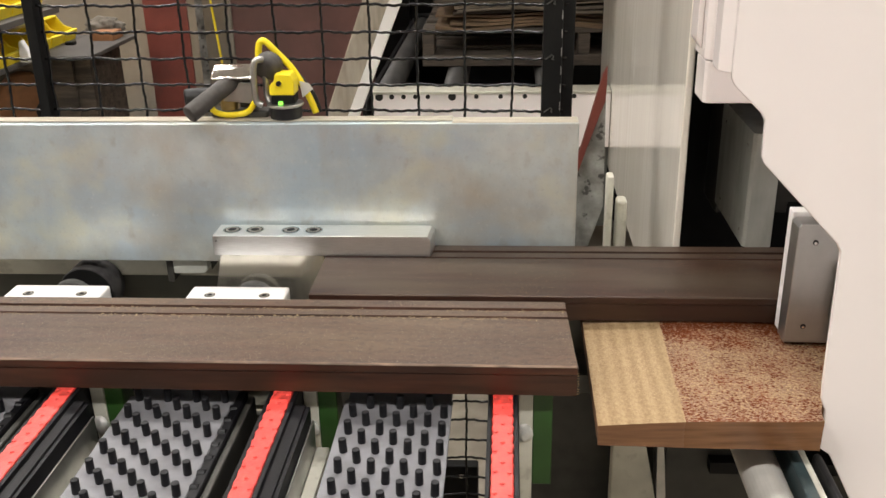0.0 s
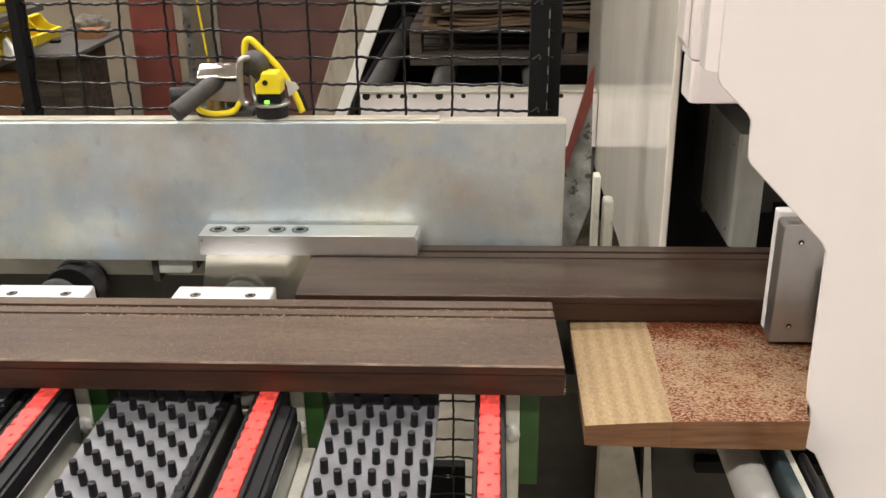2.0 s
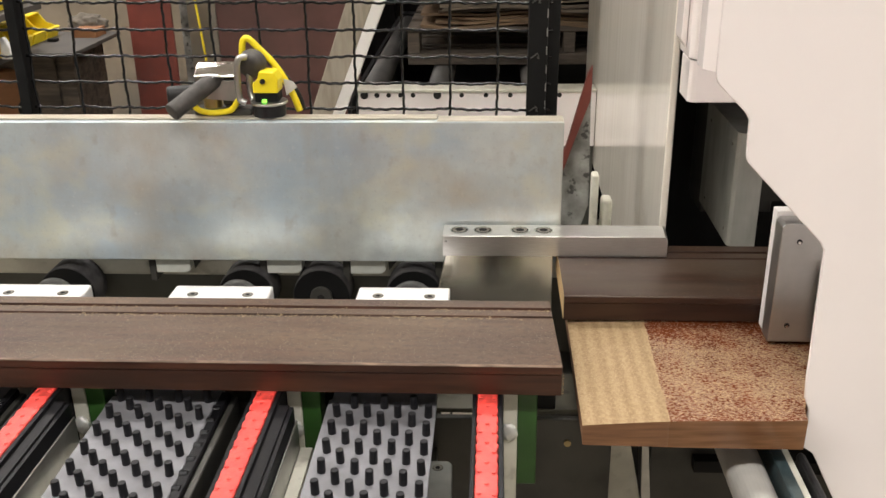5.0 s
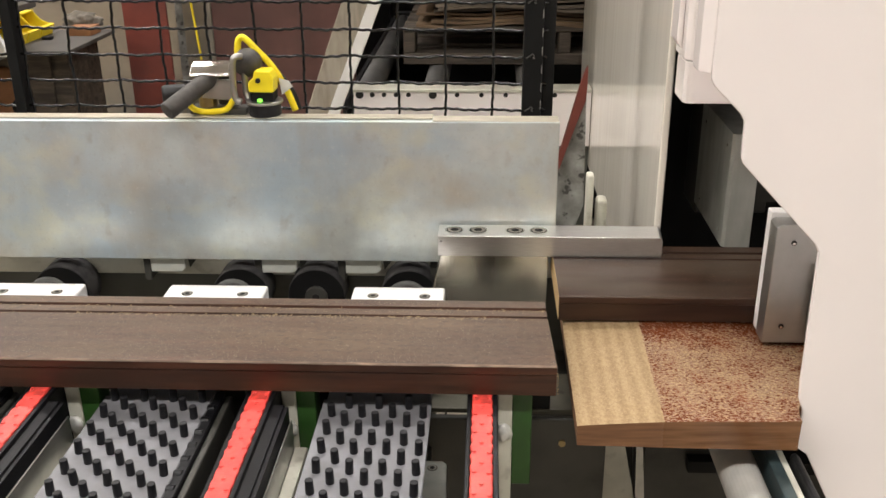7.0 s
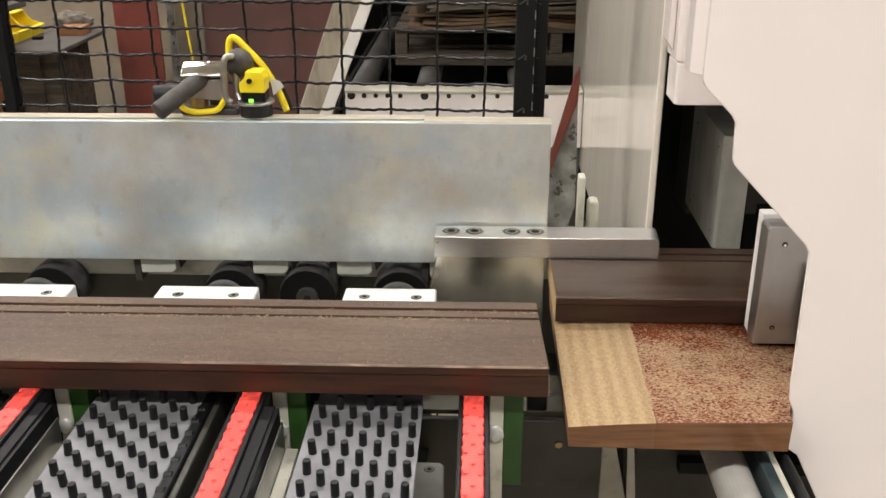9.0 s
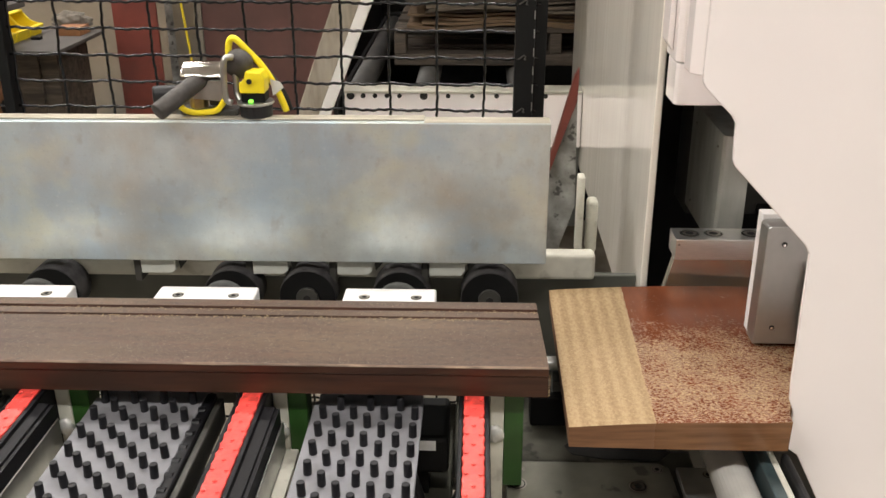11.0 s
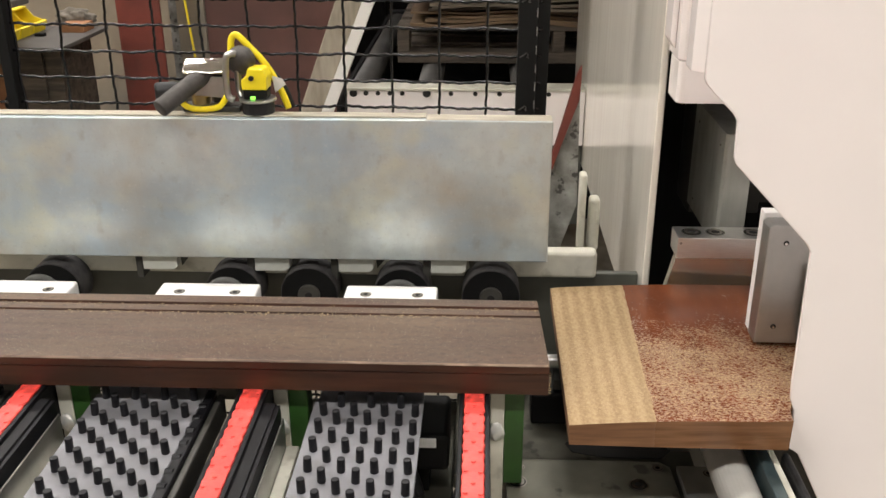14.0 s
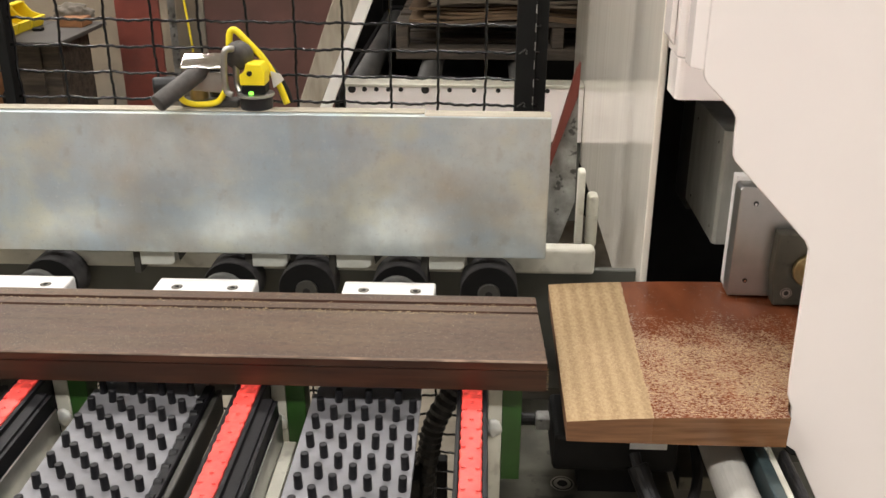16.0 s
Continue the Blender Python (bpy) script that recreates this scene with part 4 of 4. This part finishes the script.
drive = thing("floor_drive_unit", (-0.09, 0.40, FLOOR), "black drive unit on the floor behind the mesh fence", "drive unit")
part("drive_body", box(-0.04, 0.035, -0.06, -0.035, 0.10, 0.322, 0.004), M["black_void"], drive)
part("drive_foot", box(-0.03, 0.025, -0.05, 0.04, 0.0, 0.0995), M["dark_steel"], drive)
part("drive_screw", cyl((0.0, -0.064, 0.300), (0.0, -0.059, 0.300), 0.005, 10), M["chrome"], drive)

# ---- hand clamp and switch on the plate ----
hc = thing("hand_clamp", (-0.39, 0.02, 0.217), "chrome hand clamp with grey rubber grip", "hand clamp")
def rel(p, o=(-0.39, 0.02, 0.217)):
    return tuple(a - b for a, b in zip(p, o))
smooth(part("grip", cyl(rel((-0.4338, -0.03, 0.2353)), rel((-0.3834, 0.035, 0.2713)), 0.0125, 24, bevel=0.002), M["grip"], hc, "ribbed grey rubber grip"))
smooth(part("body", prism([(-0.003, 0.055), (-0.004, 0.059), (0.012, 0.070), (0.020, 0.073), (0.030, 0.073), (0.030, 0.055)], "x", -0.024, 0.038, 0.003, 2), M["chrome"], hc))
part("lower_plate", prism([(-0.012, 0.024), (0.012, 0.050), (0.036, 0.050), (0.036, 0.020)], "y", 0.004, 0.010, 0.001, 1), M["steel"], hc, "bare steel lower plate")
part("stem", cyl((-0.006, 0.018, 0.006), (-0.006, 0.018, 0.054), 0.013, 24, bevel=0.002), M["brass"], hc, "brass stem collar")
part("neck", box(0.010, 0.036, 0.010, 0.024, 0.012, 0.055, 0.004), M["dark_steel"], hc)
part("base", box(-0.03, 0.052, 0.003, 0.032, 0.0, 0.010, 0.003), M["dark_steel"], hc)
smooth(part("lever_knob", cyl((0.052, 0.006, 0.066), (0.058, 0.030, 0.076), 0.0195, 24, bevel=0.008), M["grip"], hc, "dark rounded knob"))
smooth(part("second_knob", cyl((-0.076, 0.030, 0.022), (-0.044, 0.042, 0.022), 0.014, 18, bevel=0.004), M["rubber"], hc))

sw = thing("magnet_switch", (-0.313, 0.0285, 0.2215), "yellow magnetic safety switch on chrome loop bracket", "safety switch")
part("cup", cyl((0, 0, -0.0045), (0, 0, 0.0125), 0.0225, 32, bevel=0.001), M["rubber"], sw)
part("cup_rim", cyl((0, 0, 0.0127), (0, 0, 0.0165), 0.0258, 32, bevel=0.001), M["steel"], sw)
part("socket", box(-0.0165, 0.0165, -0.014, 0.014, 0.0168, 0.0298, 0.002), M["black_void"], sw)
part("head", prism([(-0.0180, 0.0300), (0.0170, 0.0300), (0.0180, 0.049), (0.0130, 0.059), (-0.0080, 0.060), (-0.0105, 0.050), (-0.0178, 0.044)], "y", -0.016, 0.015, 0.0018, 2), M["yellow"], sw, "bright yellow switch head")
part("button", cyl((-0.003, -0.0195, 0.047), (-0.003, -0.0155, 0.047), 0.0035, 14), M["rubber"], sw)
part("indicator", box(-0.006, 0.0005, -0.0185, -0.0142, 0.0172, 0.0215, 0.0006), M["glow_green"], sw, "lit green indicator")
loop = curve([(-0.030, -0.012, 0.016), (-0.038, -0.012, 0.022), (-0.039, -0.012, 0.05), (-0.036, -0.012, 0.075), (-0.028, -0.006, 0.078), (-0.026, 0.004, 0.070), (-0.027, 0.006, 0.03), (-0.022, 0.0, 0.016)], 8)
smooth(part("loop_bracket", tube(loop, 0.0046, 12), M["steel"], sw, "bent chrome loop"))
part("tag", prism([(0.022, 0.020), (0.038, 0.032), (0.033, 0.040), (0.019, 0.044)], "y", 0.014, 0.0146), M["label_white"], sw, "white paper tag")
cb = thing("yellow_cable", (0, 0, 0), "bright yellow cable looped over the clamp", "cable", "cables")
up = [(-0.3512, 0.05, 0.288), (-0.3500, 0.05, 0.3095), (-0.3465, 0.05, 0.3190), (-0.3395, 0.05, 0.3195), (-0.3253, 0.05, 0.3050), (-0.3038, 0.05, 0.2803), (-0.285, 0.05, 0.2456), (-0.2748, 0.05, 0.2175)]
smooth(part("cable_run", tube(curve(up), 0.0048, 10), M["yellow"], cb))
down = [(-0.4215, 0.022, 0.240), (-0.4150, 0.022, 0.2275), (-0.402, 0.022, 0.2225), (-0.386, 0.022, 0.2222), (-0.3665, 0.022, 0.2262), (-0.3551, 0.022, 0.240)]
smooth(part("cable_run", tube(curve(down), 0.0043, 10), M["yellow"], cb))
bc = thing("black_cable", (0, 0, 0), "thin black cable beside the yellow one", "cable", "cables")
smooth(part("cable_run", tube(curve([(-0.329, 0.06, 0.2941), (-0.3012, 0.06, 0.2729), (-0.2791, 0.06, 0.2433), (-0.270, 0.06, 0.2165)]), 0.0032, 8), M["rubber"], bc))

# ---- mesh fence ----
FY, PX, PZ = 0.30, 0.0791, 0.0441
fence = thing("mesh_fence", (0, FY, 0), "black crimped wire mesh safety fence", "fence")
fence.rotation_euler = (0, radians(0.42), 0)
def wire_wave(k, sign):
    return sign * 0.0021 * math.cos(math.pi * k)
for i in range(-14, 1):
    x = 0.0063 + PX * i
    pts = []
    for k in range(6 * 32):
        s = k / 6
        pts.append((x + 0.0007 * math.sin(1.7 * s + i) + 0.0007 * math.cos(4 * math.pi * s), wire_wave(s + i, 1), 0.4198 - PZ * s))
    smooth(part("upright_wire", tube(pts, 0.0023, 8), M["fence"], fence))
first_z = 0.1552 + 6 * PZ
for j in range(0, 31):
    z = first_z - PZ * j
    pts = []
    for k in range(-228, 19):
        s = k / 16
        pts.append((0.0063 + PX * s, -0.0021 * math.cos(math.pi * (s + j)) + 0.0008, z + 0.0011 * math.cos(2 * math.pi * s) + 0.0008 * math.cos(8 * math.pi * s + j)))
    smooth(part("level_wire", tube(pts, 0.0023, 8), M["fence"], fence))
part("post", box(0.0556, 0.0875, -0.012, 0.020, FLOOR, 0.80, 0.002), M["black_void"], fence, "black square fence post")
part("post_angle", box(0.0878, 0.1075, 0.002, 0.024, FLOOR, 0.80, 0.001), M["black_void"], fence)
part("post", box(-0.809, -0.7905, -0.015, 0.015, FLOOR, 0.80, 0.002), M["black_void"], fence, "black square fence post")
for k in range(8):
    z = 0.1549 + PZ * (2 * k - 6) + 0.004
    part("clip", tube([(0.060, -0.014, z - 0.002), (0.067, -0.015, z + 0.003), (0.070, -0.016, z + 0.006), (0.073, -0.016, z + 0.003), (0.071, -0.015, z - 0.001), (0.074, -0.014, z - 0.002)], 0.0012, 6), M["dark_steel"], fence)
for k in range(26):
    part("slot", box(0.0852, 0.0866, -0.0128, -0.0118, 0.46 - 0.030 * k, 0.474 - 0.030 * k), M["dirty_grey"], fence)

# ---- behind the fence ----
gus = thing("brace_plate", (0, 0.25, 0), "dirty grey steel brace plate with red strip", "brace plate")
part("plate", prism([(0.085, -0.12), (0.085, 0.0), (0.121, 0.069), (0.133, 0.109), (0.1580, 0.184), (0.1600, 0.2), (0.1645, 0.0), (0.138, -0.085), (0.12, -0.12)], "y", 0.01, 0.02, 0.0008, 1), M["dirty_grey"], gus)
part("red_strip", prism([(0.108, 0.068), (0.119, 0.066), (0.133, 0.110), (0.1585, 0.185), (0.1595, 0.21), (0.1595, 0.240), (0.153, 0.227), (0.142, 0.185), (0.123, 0.11)], "y", -0.004, 0.009, 0.0006, 1), M["red_iron"], gus, "red painted edge strip")

plank = thing("leaning_plank", (0, 0.70, 0), "pale plank with white edge leaning behind the fence", "plank")
part("plank_face", prism([(-0.2487, 0.42), (-0.1880, 0.42), (-0.5275, -0.40), (-0.5590, -0.40)], "y", 0.004, 0.03, 0.002), M["plank"], plank)
part("white_edge", prism([(-0.1875, 0.42), (-0.162, 0.42), (-0.5025, -0.40), (-0.527, -0.40)], "y", 0.0, 0.03, 0.001), M["plank_white"], plank, "bright white edge band")

conv = thing("roller_conveyor", (0, 0.95, 0), "cream roller conveyor carrying a pallet", "roller conveyor")
part("side_beam", box(-0.321, 0.242, -0.03, 0.02, -0.092, 0.0385, 0.002), M["cream"], conv)
part("lower_skirt", box(-0.321, 0.242, -0.012, 0.018, -0.30, -0.0925), M["beam_grey"], conv, "grey lower skirt")
part("top_flange", box(-0.323, 0.242, -0.034, 0.03, 0.039, 0.0455, 0.001), M["cream_dull"], conv)
# far beam coloured black to carry the shade between the rollers
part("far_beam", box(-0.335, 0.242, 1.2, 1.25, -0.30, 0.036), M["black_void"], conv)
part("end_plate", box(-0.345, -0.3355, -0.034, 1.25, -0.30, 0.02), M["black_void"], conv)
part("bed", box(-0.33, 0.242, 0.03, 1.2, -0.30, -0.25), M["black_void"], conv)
for hx, hr in ((-0.304, 0.0095), (-0.274, 0.006), (-0.2458, 0.0055), (-0.2176, 0.0055), (-0.188, 0.0055), (-0.1304, 0.0095), (-0.073, 0.0055), (-0.0158, 0.0055), (0.0412, 0.0055), (0.0985, 0.0055), (0.1561, 0.0055), (0.213, 0.0055)):
    part("hole", cyl((hx, -0.0312, 0.0325), (hx, -0.0290, 0.0325), hr, 16), M["hole"], conv)
for x in (-0.306, -0.136, 0.105):
    smooth(part("roller", cyl((x, 0.032, 0.0), (x, 1.19, 0.0), 0.031, 20), M["roller"], conv))

pal = thing("wooden_pallet", (0, 1.25, 0.032), "weathered wooden pallet on the roller conveyor", "pallet")
for z0, z1 in ((0.0, 0.030), (0.087, 0.101)):
    for k in range(5):
        part("deck_board", box(-0.229, 0.85, 0.02 + 0.145 * k, 0.12 + 0.145 * k, z0, z1, 0.002, 1), M["pallet"], pal)
for bx in (-0.229, 0.187, 0.75):
    for by in (0.02, 0.32, 0.60):
        part("pallet_block", box(bx, bx + 0.032, by + 0.004, by + 0.084, 0.0305, 0.0865, 0.002, 1), M["pallet"], pal)
sheets = thing("cardboard_stack", (0, 1.25, 0.1335), "untidy stack of brown cardboard sheets on the pallet", "cardboard stack")
random.seed(3)
z = 0.0
for k in range(22):
    x0, x1, y0 = -0.17 + random.uniform(-0.05, 0.06), 0.84 + random.uniform(-0.03, 0.03), random.uniform(0.0, 0.05)
    h = random.uniform(0.005, 0.011)
    bm = bmesh.new()
    rows = []
    for i in range(13):
        x = x0 + (x1 - x0) * i / 12
        sag = 0.015 * noise.noise(Vector((x * 5, k * 0.3, 0)))
        rows.append([bm.verts.new((x, y, zz)) for y, zz in ((y0, z + sag), (y0, z + sag + h * 0.8), (0.7, z + h * 0.8), (0.7, z))])
    for a, b in zip(rows, rows[1:]):
        for q in range(4):
            bm.faces.new((a[q], a[(q + 1) % 4], b[(q + 1) % 4], b[q]))
    bm.faces.new(rows[0])
    bm.faces.new(rows[-1])
    part("sheet", bm, M[random.choice(("cardboard", "cardboard", "cardboard_dark", "cardboard_grey"))], sheets)
    z += h

# added: black backing for the dark distance, unseen deck to block overhead light
dark = thing("pallet_shade_backing", (0, 2.6, 0), "black backing behind the pallet with an unseen shading deck", "storage rack")
part("dark_backing", box(-0.75, 2.2, 0.0, 0.04, FLOOR, 1.0), M["black_void"], dark)
part("shade_deck", box(-0.42, 2.2, -1.62, -0.001, 0.62, 0.66), M["dark_steel"], dark)
part("deck_post", box(-0.42, -0.37, -0.30, -0.25, FLOOR, 0.6195), M["black_void"], dark)
part("deck_post", box(1.2, 1.25, -1.45, -1.40, FLOOR, 0.6195), M["black_void"], dark)

brown = thing("brown_partition", (0, 1.95, 0), "dull brown sheet partition", "partition")
part("partition_sheet", box(-0.943, -0.46, 0.0, 0.03, FLOOR, 1.0, 0.002), M["brown"], brown)
part("partition_frame", box(-0.966, -0.9435, -0.01, 0.04, FLOOR, 1.0, 0.002), M["wall"], brown)

column = thing("steel_column", (-1.112, 1.8, 0), "red oxide painted steel column", "column")
part("front_flange", box(-0.080, 0.064, 0.0, 0.012, FLOOR, 3.6, 0.001, 1), M["red_iron"], column)
part("web", box(-0.006, 0.006, 0.012, 0.12, FLOOR, 3.6), M["red_iron"], column)
part("back_flange", box(-0.080, 0.015, 0.12, 0.132, FLOOR, 3.6), M["red_iron"], column)
pipe = thing("wall_pilaster", (-0.975, 2.0, 0), "grey concrete pilaster beside the column", "pilaster")
part("pilaster_body", box(-0.085, 0.02, 0.0, 0.1, FLOOR, 3.6, 0.004), M["wall"], pipe)
part("shadow_gap", box(-0.13, -0.086, 0.06, 0.1, FLOOR, 3.6), M["dirty_grey"], pipe)
yc = thing("hanging_yellow_cable", (0, 1.8, 0), "thin yellow cable hanging down the wall", "cable", "cables")
smooth(part("cable_run", tube(curve([(-0.985, 0, 0.6), (-0.968, 0, 0.2), (-0.949, 0, -0.05), (-0.935, 0, -0.3), (-0.935, 0, -0.9)]), 0.0038, 8), M["yellow_dull"], yc))
tagged(part("wall_1", box(-3.2, -0.93, 2.3, 2.4, FLOOR, 1.2), M["wall"]), "grey concrete wall behind the bench", "wall", kind="structure")

bench = thing("work_bench", (-1.18, 1.33, 0.057), "dark work bench with a bin ledge and upper shelf", "work bench")
part("bench_top", box(-0.165, 0.0, 0.0, 0.36, -0.012, 0.0, 0.002), M["bench"], bench)
part("bin_ledge", box(-0.70, -0.1655, -0.40, 0.36, -0.014, 0.0, 0.002), M["bench"], bench)
part("bench_shelf", box(-0.70, -0.125, -0.40, 0.12, 0.105, 0.123, 0.002), M["bench"], bench, "dark upper shelf")
part("cupboard", box(-0.70, -0.06, 0.12, 0.35, FLOOR - 0.057, -0.0145), M["pallet"], bench, "dark cupboard under the top")
part("cupboard_door", box(-0.28, -0.11, 0.108, 0.1195, FLOOR - 0.047, -0.03, 0.002), M["pallet"], bench)
for lx, ly in ((-0.69, -0.39), (-0.69, 0.30)):
    part("leg", box(lx, lx + 0.018, ly, ly + 0.03, FLOOR - 0.057, -0.0145), M["dark_steel"], bench)
for ly in (-0.39, 0.09):
    part("shelf_post", box(-0.69, -0.672, ly, ly + 0.03, 0.0005, 0.1045), M["dark_steel"], bench)
part("shelf_back", box(-0.70, -0.693, -0.36, 0.09, 0.0005, 0.1045), M["dark_steel"], bench)
reel = thing("paper_reel", (-1.43, 1.42, -0.10), "brown paper reel with black core on a floor stand", "reel")
ax = Vector((0.62, -0.78, 0.0))
smooth(part("reel_roll", cyl(-0.05 * ax, 0.0 * ax, 0.092, 40, bevel=0.010), M["reel_brown"], reel))
part("reel_core", cyl((0.034 + 0.62 * 0.0005, 0.026 - 0.78 * 0.0005, -0.030), (0.034 + 0.62 * 0.006, 0.026 - 0.78 * 0.006, -0.030), 0.032, 24), M["black_void"], reel, "black core")
part("reel_stand", box(-0.05, 0.0, 0.0, 0.05, FLOOR + 0.10, -0.085), M["dark_steel"], reel)


def bin_at(x, y, z, w=0.062, d=0.10, h=0.062, turn=0.0):
    t = thing("storage_bin", (x, y, z), "yellow plastic open-front storage bin", "storage bin", "yellow storage bins")
    t.rotation_euler = (0, 0, radians(turn))
    s = 0.003
    part("bin_floor", box(0, w, 0, d, 0, s), M["yellow_dull"], t)
    for sx in (0, w - s):
        part("bin_side", prism([(0, s), (0, 0.45 * h), (0.03, 0.62 * h), (0.05, h), (d, h), (d, s)], "x", sx, sx + s), M["yellow_dull"], t)
    part("bin_front", prism([(-0.012, 0.45 * h), (-0.002, 0.48 * h), (0.004, s), (-0.0015, s)], "x", s, w - s), M["yellow_dull"], t)
    part("bin_back", box(s, w - s, d - s, d, s, h), M["yellow_dull"], t)
    part("bin_lip", box(-0.003, w + 0.003, 0.05, d, h, h + 0.004), M["yellow_dull"], t)
    return t


for k in range(6):
    bin_at(-1.352, 1.095 + 0.0885 * k, 0.0575, w=0.085, d=0.115, h=0.066, turn=90)
for k in range(5):
    bin_at(-1.345, 0.985 + 0.0885 * k, 0.1805, w=0.085, d=0.115, h=0.066, turn=90)
paper = thing("paper_bundle", (-1.322, 1.24, 0.057), "crumpled white paper before the bins", "paper")
part("paper_fold", prism([(-0.02, 0.0), (0.012, 0.0), (0.010, 0.03), (-0.006, 0.062), (-0.016, 0.055)], "y", 0.0, 0.02, 0.004, 2), M["label_white"], paper)
carton = thing("small_carton", (-1.245, 1.57, 0.057), "small brown cardboard carton on the bench", "carton")
part("carton_body", box(-0.036, 0.036, 0.0, 0.08, 0.0, 0.026, 0.001), M["reel_brown"], carton)
rags = thing("grey_rag", (-1.265, 1.652, 0.057), "crumpled grey rag lying behind the carton", "rag")
bm = bmesh.new()
bmesh.ops.create_icosphere(bm, subdivisions=4, radius=1.0)
for v in bm.verts:
    k = 1 + 0.35 * noise.noise(v.co * 2.4) + 0.12 * noise.noise(v.co * 7)
    v.co = Vector((0.058 * v.co.x * k, 0.022 * v.co.y * k, max(0.0, 0.030 + 0.030 * v.co.z * k)))
smooth(part("rag", bm, M["rag"], rags))
tool = thing("small_tool", (-1.318, 1.50, 0.057), "small black hand tool lying on the bench", "hand tool")
part("tool_body", box(-0.014, 0.016, 0.0, 0.02, 0.0, 0.010, 0.003), M["black_void"], tool)


# ---- what moves ----
def motions():
    feed = [(0.0, 0.0), (3.6, 0.0), (3.7, 0.014), (3.8, 0.045), (3.9, 0.094), (4.0, 0.161), (4.1, 0.23), (4.2, 0.288), (4.3, 0.328), (4.4, 0.345), (4.5, 0.3475),
            (8.9, 0.3475), (9.0, 0.3543), (9.1, 0.374), (9.2, 0.421), (9.3, 0.488), (9.4, 0.556), (9.5, 0.616), (9.6, 0.659), (9.7, 0.682), (9.8, 0.6865),
            (14.2, 0.6865), (14.3, 0.692), (14.4, 0.716), (14.5, 0.762), (14.6, 0.822), (14.7, 0.886), (14.8, 0.930), (14.9, 0.957), (15.0, 0.9645), (16.0, 0.9645)]
    for ob in (gripper, rail_b, carriage):
        x, y, z = ob.location
        walk(ob, [(t, pose(x + d, y, z)) for t, d in feed])
    press = [(0.0, 0.0), (15.2, 0.0), (15.3, 0.045), (15.4, 0.105), (15.5, 0.123), (15.6, 0.1235), (16.0, 0.1235)]
    x, y, z = pad.location
    walk(pad, [(t, pose(x, y + d, z)) for t, d in press])


motions()
